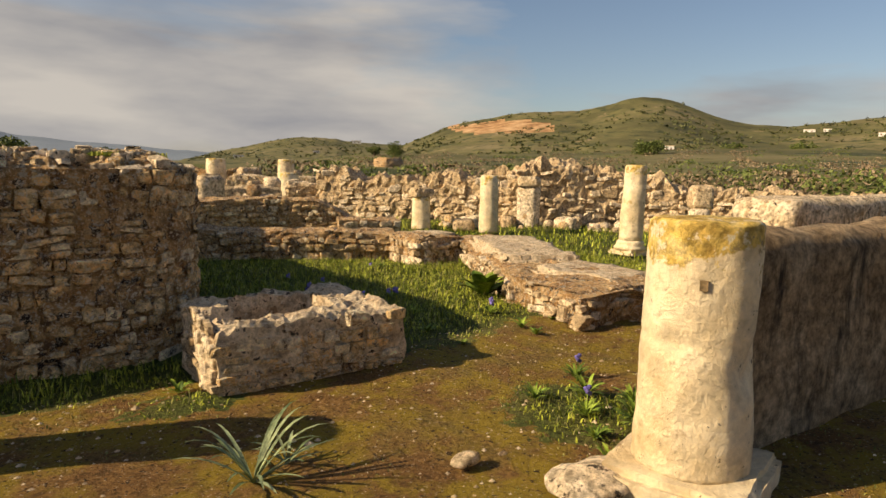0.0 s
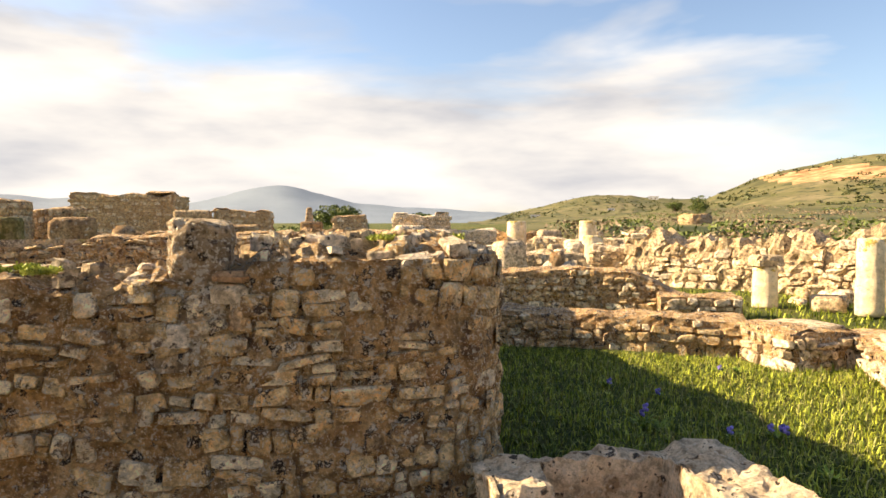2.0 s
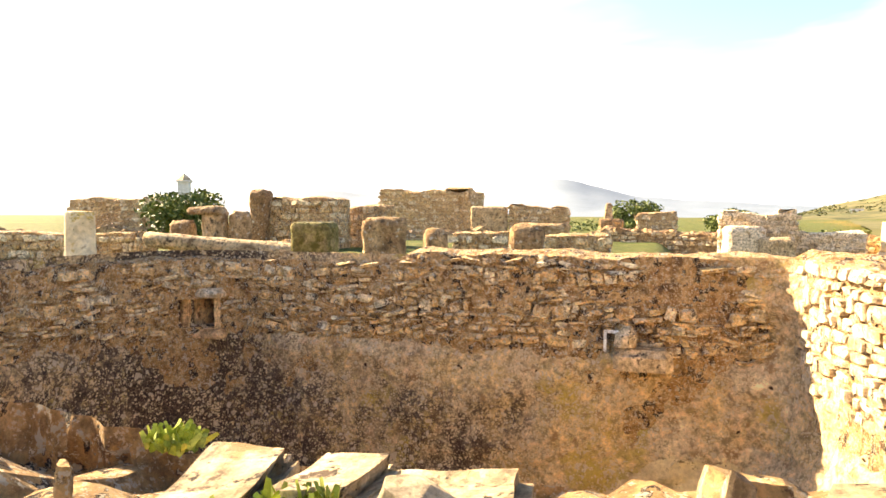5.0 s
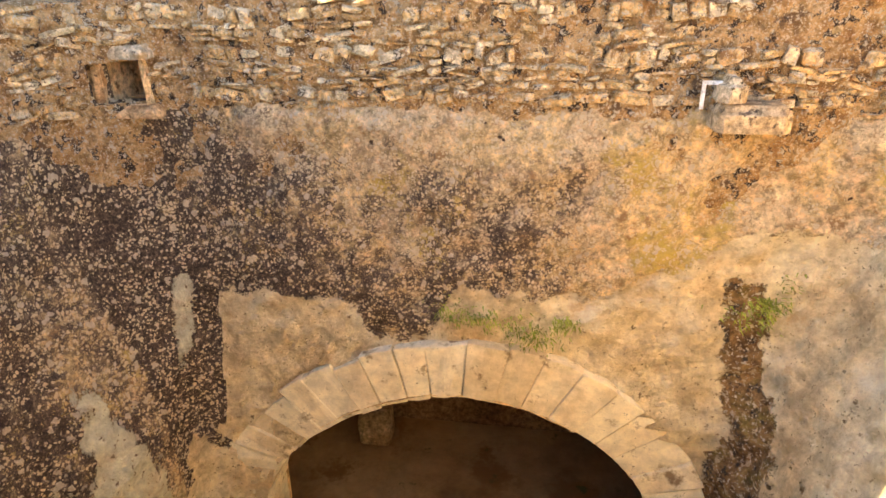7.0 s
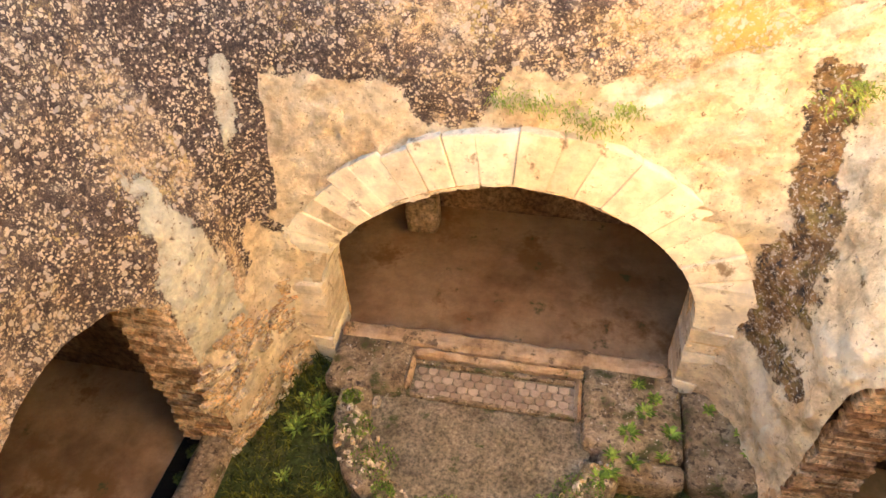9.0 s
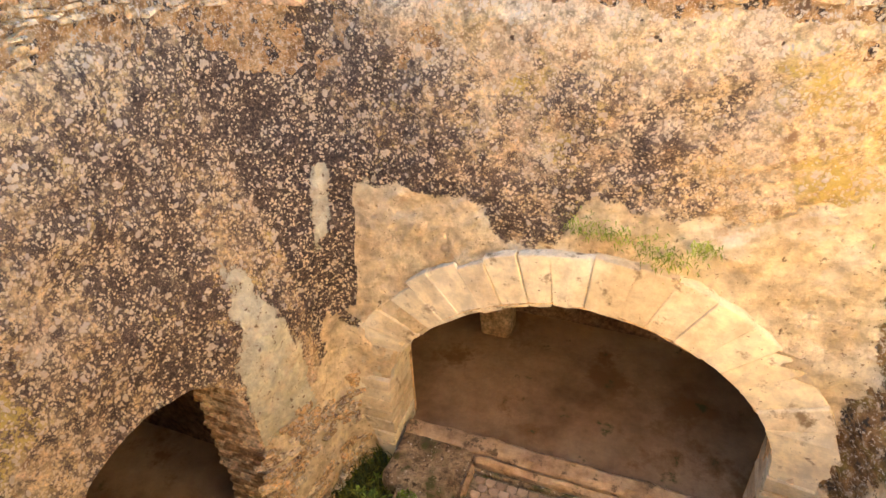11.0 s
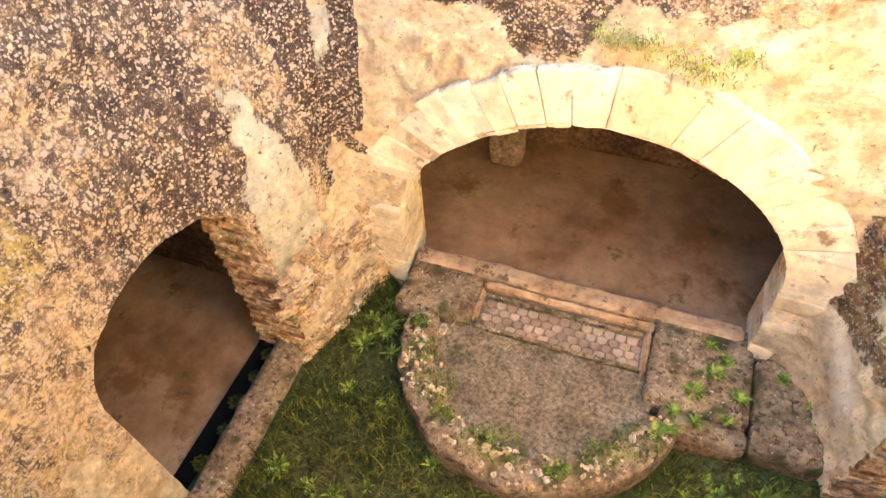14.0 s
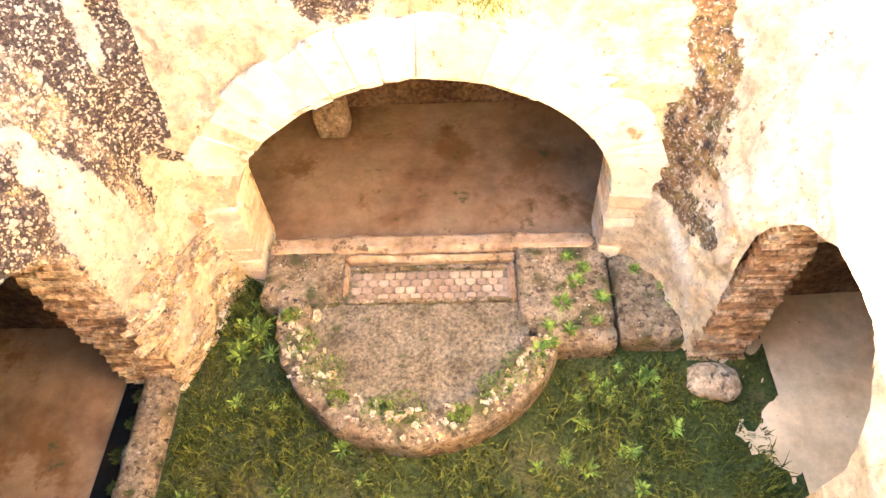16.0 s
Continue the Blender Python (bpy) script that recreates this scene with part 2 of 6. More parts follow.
BARE = ([(0.68, 0.49, 0.26), (0.83, 0.66, 0.39), (0.90, 0.77, 0.51)], 1.8, 18,
        [((0.62, 0.41, 0.20), 3.0, 0.58, 0.68, "noise"), ((0.30, 0.20, 0.10), 9, 0.63, 0.66, "noise"), ((0.42, 0.29, 0.15), 22, 0.61, 0.64, "noise"), ((0.92, 0.82, 0.60), 1.1, 0.54, 0.64, "noise")])
STAIN = ([(0.16, 0.09, 0.04), (0.30, 0.18, 0.075), (0.24, 0.18, 0.05)], 5, 30, [(LICHEN_DARK, 8, 0.54, 0.62, "noise"), ((0.52, 0.40, 0.25), 11, 0.57, 0.61, "noise"), (LICHEN_PALE, 34, 0.565, 0.60, "noise")])
GREEN = ([(0.60, 0.55, 0.37), (0.73, 0.68, 0.48), (0.67, 0.55, 0.35)], 4, 18, [((0.24, 0.17, 0.10), 16, 0.60, 0.63, "noise")])
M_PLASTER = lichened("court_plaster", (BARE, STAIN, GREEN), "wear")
M_DRESSED = surface("dressed_limestone", [(0.6, 0.479, 0.288), (0.72, 0.602, 0.391), (0.78, 0.683, 0.465)], 3, bump=0.4, grain=14, per_object=0.55, spots=[((0.26, 0.184, 0.102), 5, 0.57, 0.66, "noise"), ((0.14, 0.11, 0.065), 24, 0.64, 0.68, "noise")])
M_COLUMN = layered("weathered_column_stone", ([(0.64, 0.49, 0.28), (0.78, 0.64, 0.42), (0.85, 0.73, 0.52)], 2.5, 19, [(OCHRE, 2.6, 0.61, 0.69, "noise"), ((0.44, 0.31, 0.18), 5, 0.62, 0.70, "noise"), (LICHEN_DARK, 18, 0.635, 0.67, "noise")]),
                   (([(0.46, 0.29, 0.07), (0.60, 0.42, 0.11), (0.66, 0.52, 0.24)], 6, 40, [((0.30, 0.22, 0.12), 12, 0.57, 0.63, "noise"), ((0.76, 0.66, 0.45), 9, 0.56, 0.60, "noise")]),), "wear", 0.9, 0.025)
M_POST = surface("lichened_post_stone", [(0.36, 0.235, 0.125), (0.52, 0.37, 0.215), (0.66, 0.51, 0.33)], 6, bump=1.0, spots=[((0.15, 0.105, 0.07), 8, 0.53, 0.60, "noise"), ((0.05, 0.036, 0.027), 15, 0.56, 0.60, "noise"), (LICHEN_PALE, 20, 0.55, 0.59, "noise"), ((0.74, 0.65, 0.50), 45, 0.55, 0.59, "noise")], bump_dist=0.04)
M_OLDBLOCK = surface("brown_weathered_block", [(0.36, 0.215, 0.105), (0.52, 0.34, 0.17), (0.62, 0.45, 0.26)], 2.2, bump=1.0, per_object=0.4, spots=[((0.19, 0.12, 0.065), 4, 0.53, 0.62, "noise"), ((0.10, 0.07, 0.045), 9, 0.57, 0.62, "noise"), (LICHEN_PALE, 10, 0.59, 0.64, "noise")], bump_dist=0.04)
M_STONE_BLOCK = surface("block_masonry", [(0.46, 0.33, 0.20), (0.64, 0.50, 0.33), (0.74, 0.61, 0.43)], 7, bump=1.0, spots=[((0.30, 0.20, 0.11), 8, 0.57, 0.62, "noise"), (LICHEN_DARK, 16, 0.58, 0.62, "noise"), (LICHEN_PALE, 26, 0.58, 0.62, "noise")])
M_BRICK = surface("thin_fired_brick", [(0.40, 0.23, 0.11), (0.66, 0.43, 0.225), (0.83, 0.63, 0.38)], 6, per_object=0.5, bump=0.9, spots=[((0.22, 0.12, 0.06), 7, 0.58, 0.66, "noise"), ((0.10, 0.06, 0.04), 20, 0.61, 0.65, "noise")])
M_TURF = surface("grassy_ground", [(0.035, 0.05, 0.012), (0.06, 0.075, 0.018), (0.11, 0.10, 0.035)], 1.2, bump=0.8, grain=70)
M_GROUND = layered("earth_and_turf", ([(0.16, 0.08, 0.027), (0.24, 0.13, 0.04), (0.21, 0.15, 0.035)], 1.4, 60, [((0.27, 0.19, 0.022), 2.2, 0.46, 0.56, "noise"), ((0.05, 0.03, 0.015), 24, 0.57, 0.62, "noise"), ((0.42, 0.32, 0.20), 50, 0.60, 0.63, "noise")]),
                   (([(0.05, 0.07, 0.014), (0.09, 0.105, 0.022), (0.15, 0.135, 0.04)], 1.2, 70, []),), "wear", 1.0, 0.03)
M_JAMB = surface("golden_jamb_plaster", [(0.50, 0.30, 0.12), (0.66, 0.44, 0.2), (0.74, 0.54, 0.29)], 4, bump=0.7, grain=24, spots=[((0.34, 0.19, 0.08), 6, 0.56, 0.64, "noise")])
M_MOULD = surface("worn_mortar_moulding", [(0.30, 0.19, 0.10), (0.46, 0.31, 0.17), (0.55, 0.40, 0.24)], 4, bump=0.9, grain=18, spots=[((0.16, 0.11, 0.06), 7, 0.56, 0.63, "noise"), ((0.08, 0.085, 0.03), 5, 0.60, 0.68, "noise")])
M_MUD = surface("dried_mud", [(0.17, 0.098, 0.047), (0.285, 0.185, 0.098), (0.375, 0.265, 0.15)], 0.9, rough=0.7, bump=0.15, grain=5, spots=[((0.20, 0.11, 0.045), 1.3, 0.54, 0.62, "noise"), ((0.0847, 0.0892, 0.0344), 2.6, 0.62, 0.68, "noise")])
M_PALEMUD = surface("pale_dried_mud", [(0.52, 0.37, 0.20), (0.68, 0.50, 0.29), (0.76, 0.59, 0.37)], 0.9, rough=0.75, bump=0.15, grain=6, spots=[((0.36, 0.24, 0.13), 1.3, 0.58, 0.66, "noise"), ((0.20, 0.13, 0.07), 11, 0.66, 0.69, "noise")])
M_CEMENT = surface("old_opus_floor", [(0.194, 0.129, 0.0663), (0.306, 0.221, 0.122), (0.397, 0.306, 0.189)], 3, bump=1.0, spots=[((0.0917, 0.0914, 0.0306), 4, 0.54, 0.61, "noise"), ((0.0917, 0.0645, 0.0357), 14, 0.56, 0.61, "noise"), (LICHEN_PALE, 24, 0.62, 0.65, "noise")])
# base colour lowered to deepen the shade inside the chambers
M_DARKROOM = surface("shade_dark_rubble", [(0.10, 0.058, 0.034), (0.17, 0.105, 0.06), (0.25, 0.165, 0.10)], 2, bump=0.8)
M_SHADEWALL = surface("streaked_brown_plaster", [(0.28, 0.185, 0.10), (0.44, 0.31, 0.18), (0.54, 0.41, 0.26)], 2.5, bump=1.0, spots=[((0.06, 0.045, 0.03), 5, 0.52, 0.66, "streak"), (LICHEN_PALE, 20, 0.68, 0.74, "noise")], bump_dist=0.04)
M_HILL = surface("scrub_hillside", [(0.075, 0.072, 0.03), (0.135, 0.125, 0.048), (0.20, 0.165, 0.085)], 0.012, bump=0, grain=0.09, spots=[((0.045, 0.055, 0.022), 0.07, 0.54, 0.60, "noise"), ((0.34, 0.25, 0.15), 0.03, 0.63, 0.68, "noise"), ((0.42, 0.34, 0.24), 0.25, 0.68, 0.72, "noise")])
M_CLIFF = surface("ochre_cliff", [(0.24, 0.12, 0.05), (0.44, 0.26, 0.12), (0.54, 0.36, 0.20)], 0.06, bump=0, grain=0.3, spots=[((0.10, 0.05, 0.03), 0.05, 0.60, 0.66, "noise")])
# aerial haze is painted into the mountains' blue-grey base colour
M_MOUNT = surface("haze_blue_mountain", [(0.16, 0.20, 0.25), (0.19, 0.23, 0.28)], 0.003, bump=0, grain=20)


def foliage(name, dark, light, scale=6):
    m = surface(name, [dark, light], scale, rough=0.6, bump=0, grain=30, per_object=0.5)
    m.node_tree.nodes["Principled BSDF"].inputs["Subsurface Weight"].default_value = 0
    return m


M_GRASS = foliage("grass_blades", (0.10, 0.14, 0.014), (0.39, 0.42, 0.05))
M_DRYGRASS = foliage("pale_grass_blades", (0.16, 0.17, 0.04), (0.32, 0.30, 0.10))
M_LEAF = foliage("broad_leaves", (0.09, 0.15, 0.018), (0.24, 0.32, 0.045))
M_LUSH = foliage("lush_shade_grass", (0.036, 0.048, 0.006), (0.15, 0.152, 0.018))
M_LIME = foliage("yellow_green_tufts", (0.24, 0.28, 0.035), (0.42, 0.44, 0.08))
M_SCRUB = foliage("scrub_leaves", (0.06, 0.09, 0.02), (0.17, 0.20, 0.05), 0.8)
M_BRUSH = foliage("dry_brush", (0.18, 0.13, 0.08), (0.32, 0.24, 0.15), 0.8)
M_FLOWER = foliage("violet_flower", (0.14, 0.12, 0.38), (0.22, 0.18, 0.50))
M_RUST = surface("rusty_iron", [(0.10, 0.04, 0.02), (0.20, 0.09, 0.04)], 12)
M_WHITE = surface("whitewash", [(0.62, 0.60, 0.56), (0.76, 0.74, 0.70)], 3, bump=0.2)


# ---- building helpers ----
def mesh_of(name, verts, faces, mat, smooth=False):
    me = bpy.data.meshes.new(name)
    me.from_pydata(verts, [], faces)
    me.materials.append(mat)
    if smooth:
        me.polygons.foreach_set("use_smooth", [True] * len(me.polygons))
    me.update()
    return me


def solid(name, verts, faces, mat, parent=None, label="", smooth=False):
    ob = new(name, mesh_of(name, verts, faces, mat, smooth))
    if parent:
        ob.parent = parent
    if label:
        ob["label"] = label
    return ob


def part(name, bm, mat, parent=None, label="", smooth=False):
    bmesh.ops.recalc_face_normals(bm, faces=bm.faces)
    me = bpy.data.meshes.new(name)
    bm.to_mesh(me)
    bm.free()
    me.materials.append(mat)
    if smooth:
        me.polygons.foreach_set("use_smooth", [True] * len(me.polygons))
    ob = new(name, me)
    if parent:
        ob.parent = parent
    if label:
        ob["label"] = label
    return ob


def thing(name, label, category, m=None, group="", kind=""):
    ob = tagged(new(name), label, category, group, kind)
    ob.empty_display_size = 0.1
    if m is not None:
        ob.matrix_world = m
    return ob


def nz(p, s, seed=0.0):
    return noise.noise(Vector((p[0] * s + seed, p[1] * s + seed * 0.7, p[2] * s)))


def rough(p, amp, s=2.0, seed=0.0):
    return amp * (0.6 * nz(p, s, seed) + 0.3 * nz(p, s * 2.7, seed + 3) + 0.2 * nz(p, s * 6.5, seed + 7))


def smooth01(t):
    t = min(1, max(0, t))
    return t * t * (3 - 2 * t)


def rough_box(sx, sy, sz, step=0.08, amp=0.03, seed=0.0, wear=0.03, top_amp=0.0, taper=0.0):
    """A weathered block standing on z = 0, centred in x and y: subdivided, worn at the edges, uneven on all sides."""
    bm = bmesh.new()
    nx, ny, nzs = (max(2, min(40, round(v / step))) for v in (sx, sy, sz))
    grid = {}

    def vert(i, j, k):
        key = (i, j, k)
        if key not in grid:
            u, v, w = i / nx - 0.5, j / ny - 0.5, k / nzs
            x, y, z = u * sx, v * sy, w * sz
            edge = (abs(u) > 0.499) + (abs(v) > 0.499) + (w > 0.999)
            if edge > 1:
                pull = wear * (1 + 0.9 * nz((x, y, z), 5, seed)) * (edge - 1)
                x -= math.copysign(pull, u) if abs(u) > 0.499 else 0
                y -= math.copysign(pull, v) if abs(v) > 0.499 else 0
                z -= pull if w > 0.999 else 0
            f = 1 - taper * w
            x, y = x * f, y * f
            d = rough((x, y, z), amp, 2.2, seed)
            e = rough((y + 9, z, x), amp, 2.2, seed)
            up = (rough((x, y, 0), top_amp, 1.6, seed + 20) * w) if top_amp else 0
            grid[key] = bm.verts.new((x + d, y + e, z + (d * 0.7 + up if k else 0)))
        return grid[key]

    def face(*ks):
        bm.faces.new([vert(*k) for k in ks])
    for i in range(nx):
        for j in range(ny):
            face((i, j, nzs), (i + 1, j, nzs), (i + 1, j + 1, nzs), (i, j + 1, nzs))
            face((i, j, 0), (i, j + 1, 0), (i + 1, j + 1, 0), (i + 1, j, 0))
    for i in range(nx):
        for k in range(nzs):
            face((i, 0, k), (i + 1, 0, k), (i + 1, 0, k + 1), (i, 0, k + 1))
            face((i, ny, k), (i, ny, k + 1), (i + 1, ny, k + 1), (i + 1, ny, k))
    for j in range(ny):
        for k in range(nzs):
            face((0, j, k), (0, j, k + 1), (0, j + 1, k + 1), (0, j + 1, k))
            face((nx, j, k), (nx, j + 1, k), (nx, j + 1, k + 1), (nx, j, k + 1))
    return bm


def unit_stone(seed):
    """Vertices and faces of one roughly squared stone, about 1 x 1 across and proud along -y, with a flat split front."""
    r = random.Random(seed)
    ring = []
    for cx, cz in ((-1, -1), (1, -1), (1, 1), (-1, 1)):
        x, z = cx * r.uniform(0.40, 0.52), cz * r.uniform(0.38, 0.52)
        if r.random() < 0.55:
            c = r.uniform(0.10, 0.26)
            a, b2 = (x - cx * c, z), (x, z - cz * c * r.uniform(0.6, 1.4))
            ring += [b2, a] if cx * cz > 0 else [a, b2]
        else:
            ring.append((x, z))
    n = len(ring)
    verts, faces = [], []
    tx, tz = r.uniform(-0.35, 0.35), r.uniform(-0.35, 0.35)
    for shrink, y, jit in ((1.0, 0.6, 0.0), (1.0, -0.45, 0.12), (0.90, -0.85, 0.12)):
        for x, z in ring:
            verts.append((x * shrink + r.uniform(-0.012, 0.012), y + (tx * x + tz * z if y < 0 else 0) + r.uniform(-jit, jit), z * shrink + r.uniform(-0.012, 0.012)))
    verts.append((r.uniform(-0.15, 0.15), -0.92 + r.uniform(-0.10, 0.06), r.uniform(-0.15, 0.15)))
    for lay in range(2):
        for k in range(n):
            a, b2 = lay * n + k, lay * n + (k + 1) % n
            faces.append((a, b2, b2 + n, a + n))
    for k in range(n):
        faces.append((2 * n + k, 2 * n + (k + 1) % n, 3 * n))
    return verts, faces


STONES = [unit_stone(k) for k in range(24)]


def stone_meshes(tag, mat):
    return [mesh_of(tag, v, f, mat) for v, f in STONES]


SM_RUBBLE = stone_meshes("stone", M_STONE)
SM_PALE = stone_meshes("pale_stone", M_PALE)


def course_layout(r, s0, s1, z0, z1, hmin, hmax, wmin, wmax, gap=0.007, top=None):
    """Irregular courses of stones: yields centre s, centre z, width, height, tilt."""
    z = z0
    while z < z1 - hmin * 0.5:
        h = r.uniform(hmin, hmax)
        s = s0 - r.uniform(0, wmax)
        while s < s1:
            w = min(wmax, max(wmin, r.lognormvariate(math.log((wmin + wmax) / 2.3), 0.4)))
            hh = h * r.uniform(0.74, 1.14)
            cs, cz = s + w / 2, z + h / 2 + r.uniform(-0.02, 0.02)
            lim = z1 if top is None else top(cs)
            if s0 - wmin * 0.3 < cs < s1 and cz + hh * 0.4 < lim:
                if w > 1.6 * hmin and r.random() < 0.16:
                    for dz in (-0.25, 0.25):
                        yield cs, cz + dz * hh, w - gap, hh * 0.5 - gap * 0.5, r.uniform(-4, 4)
                else:
                    yield cs, cz, w - gap, hh - gap, r.uniform(-5, 5)
            s += w
        z += h


def lay_stones(parent, items, place, meshes, limit=300, name="stone", depth=0.05, mat=None, rest_name="rubble_facing", keep=None, wild=1.0, skip=0.0):
    """Lays stones on a face. place(s, z) gives the point and the outward normal. The first `limit` that pass keep() are objects,
    the rest are joined."""
    r = random.Random(len(items) * 7 + 1)
    verts, faces, done = [], [], 0
    for s, z, w, h, tilt in items:
        if r.random() < skip:
            continue
        tilt *= wild
        p, nrm = place(s, z)
        side = Vector((0, 0, 1)).cross(nrm).normalized()
        m = Matrix((side, -nrm, nrm.cross(side))).transposed().to_4x4() @ pose(0, 0, 0, r.uniform(-6, 6) * wild, tilt, r.uniform(-7, 7) * wild)
        m = Matrix.Translation(p) @ m @ Matrix.Diagonal((w, depth * r.uniform(0.3, 1.35), h, 1))
        k = r.randrange(len(STONES))
        if done < limit and (keep is None or keep(s, z)):
            ob = new(name, meshes[k])
            ob.parent = parent
            ob.matrix_world = m
            done += 1
        else:
            base = len(verts)
            v, f = STONES[k]
            verts += [tuple(m @ Vector(q)) for q in v]
            faces += [tuple(base + i for i in q) for q in f]
    if verts:
        ob = solid(rest_name, verts, faces, mat or meshes[0].materials[0], parent)
        ob["kind"] = "stuff"


def wall_core(name, path, z0, top, thick, mat, parent, step=0.09, amp=0.035, seed=0.0, closed=False, top_amp=0.06, drop=None, cut=None, nzc=14, fine=0.0):
    """A rubble core along a plan path (list of x, y), its face on the path and its body to the left of the walk; top(s) is its height."""
    pts = [Vector((x, y, 0)) for x, y in path]
    dist = [0.0]
    for a, b2 in zip(pts, pts[1:]):
        dist.append(dist[-1] + (b2 - a).length)
    n = max(3, round(dist[-1] / step))
    verts, faces = [], []
    nt = max(3, round(thick / 0.12))
    prof = nzc * 2 + nt
    for i in range(n + 1):
        s = dist[-1] * i / n
        p, d = along(pts, dist, s)
        out = Vector((d.y, -d.x, 0))
        h = top(s)
        for k in range(prof):
            if k < nzc:
                q, off, hz = k / nzc, 0.0, None
            elif k < nzc + nt:
                q, off, hz = 1.0, (k - nzc) / nt * thick, 1
            else:
                q, off, hz = 1 - (k - nzc - nt) / (nzc - 1), thick, None
            z = z0 + (h - z0) * q
            v = p - out * off + Vector((0, 0, z))
            e = rough(v, amp, 3.0, seed) + (fine * nz(v, 13, seed) if fine else 0)
            v += out * (e if off < thick / 2 else -e)
            if q > 0.97:
                v.z += rough(v, top_amp, 2.4, seed + 5)
                if drop:
                    v.z -= drop(s, off)
                if off in (0.0, thick):
                    v.z -= 0.03
            verts.append(tuple(v))
    for i in range(n):
        for k in range(prof - 1):
            a = i * prof + k
            if cut and cut(Vector(verts[a]).lerp(Vector(verts[a + prof + 1]), 0.5)):
                continue
            faces.append((a, a + prof, a + prof + 1, a + 1))
    for i in (0, n):
        cap = [i * prof + k for k in range(prof)]
        faces.append(tuple(cap if i == 0 else reversed(cap)))
    return solid(name, verts, faces, mat, parent)


def along(pts, dist, s):
    s = min(max(s, 0), dist[-1] - 1e-6)
    k = 0
    while dist[k + 1] < s:
        k += 1
    f = (s - dist[k]) / (dist[k + 1] - dist[k])
    d = (pts[k + 1] - pts[k]).normalized()
    return pts[k].lerp(pts[k + 1], f), d


def path_face(path):
    pts = [Vector((x, y, 0)) for x, y in path]
    dist = [0.0]
    for a, b2 in zip(pts, pts[1:]):
        dist.append(dist[-1] + (b2 - a).length)

    def place(s, z):
        p, d = along(pts, dist, s)
        out = Vector((d.y, -d.x, 0))
        return p + Vector((0, 0, z)), out
    return place, dist[-1]


def curve_path(*pts, rounds=2):
    """Corner-cut polyline."""
    pts = [Vector((x, y)) for x, y in pts]
    for _ in range(rounds):
        out = [pts[0]]
        for a, b2 in zip(pts, pts[1:]):
            out += [a.lerp(b2, 0.25), a.lerp(b2, 0.75)]
        out.append(pts[-1])
        pts = out
    return [(p.x, p.y) for p in pts]


# ---- the ground: one sheet to the horizon, with the sunken court cut out ----
def ground_z(x, y):
    z = 0.05 * nz((x, y, 0), 0.5) + 0.025 * nz((x, y, 0), 2.1)
    z += 0.75 * smooth01((y - 10.8) / 2.2) * smooth01((1.2 - x) / 1.5)
    if x < 1.6:
        z -= 0.10 * math.exp(-((y - 5.2) / 0.5) ** 2)
    far = math.hypot(x, y)
    z += 14 * smooth01((far - 60) / 900) * smooth01((math.degrees(math.atan2(x, y)) - 8) / 30)
    return z


def turf_at(x, y):
    """Above 0 where grass grows."""
    e = 0.9 * nz((x, y, 4), 0.9) + 0.4 * nz((x, y, 2), 3.0)
    g = min(y - 4.2 - 0.12 * x, 99) if x > 2.2 else y - 5.4 + 0.5 * smooth01((x - 0.6) / 0.6)
    if 2.2 < x < 3.6 and 2.3 < y < 4.3:
        g = max(g, 0.45 - math.hypot((x - 3.2) / 1.0, (y - 3.0) / 0.9))
    g = max(g, 0.35 - math.hypot(x - 1.2, (y - 4.3) / 0.7))
    # turf at the parapet's foot, its dark green also painting the shade there
    if x < 2 and y > 4.5:
        g = max(g, (y - 4.72) * 1.5)
    if y < -2 or x < -7 or x > 11:
        g = 0.15
    return g + 0.35 * e


def spread(a, b2, fine, reach, growth=1.28):
    xs = [a + fine * k for k in range(int((b2 - a) / fine) + 1)]
    step, x = fine, xs[-1]
    while x < reach:
        step *= growth
        x += step
        xs.append(x)
    step, x = fine, a
    left = []
    while x > -reach:
        step *= growth
        x -= step
        left.append(x)
    return left[::-1] + xs


def make_ground():
    xs, ys = spread(-6.1, 7.0, 0.14, 4200), spread(0.0, 9.8, 0.14, 4200)
    verts = [(x, y, ground_z(x, y)) for y in ys for x in xs]
    faces = []
    nx = len(xs)
    for j in range(len(ys) - 1):
        for i in range(nx - 1):
            cx, cy = (xs[i] + xs[i + 1]) / 2, (ys[j] + ys[j + 1]) / 2
            if -5.35 < cx < 1.15 and 5.9 < cy < 10.6:
                continue
            if -9 < cx < 2 and 5.9 < cy < 14 and (xs[i + 1] > -5.4 and xs[i] < 1.1 and ys[j + 1] > 6.0 and ys[j] < 10.5):
                continue
            a = j * nx + i
            faces.append((a, a + 1, a + nx + 1, a + nx))
    ob = solid("ground", verts, faces, M_GROUND, smooth=True)
    wear = ob.data.color_attributes.new("wear", "FLOAT_COLOR", "POINT")
    for k, v in enumerate(ob.data.vertices):
        wear.data[k].color = (min(1, max(0, 0.5 + 1.6 * turf_at(v.co.x, v.co.y))), 0, 0, 1)
    tagged(ob, "brown mossy earth with pebbles and short grass", "ground", kind="structure")


make_ground()


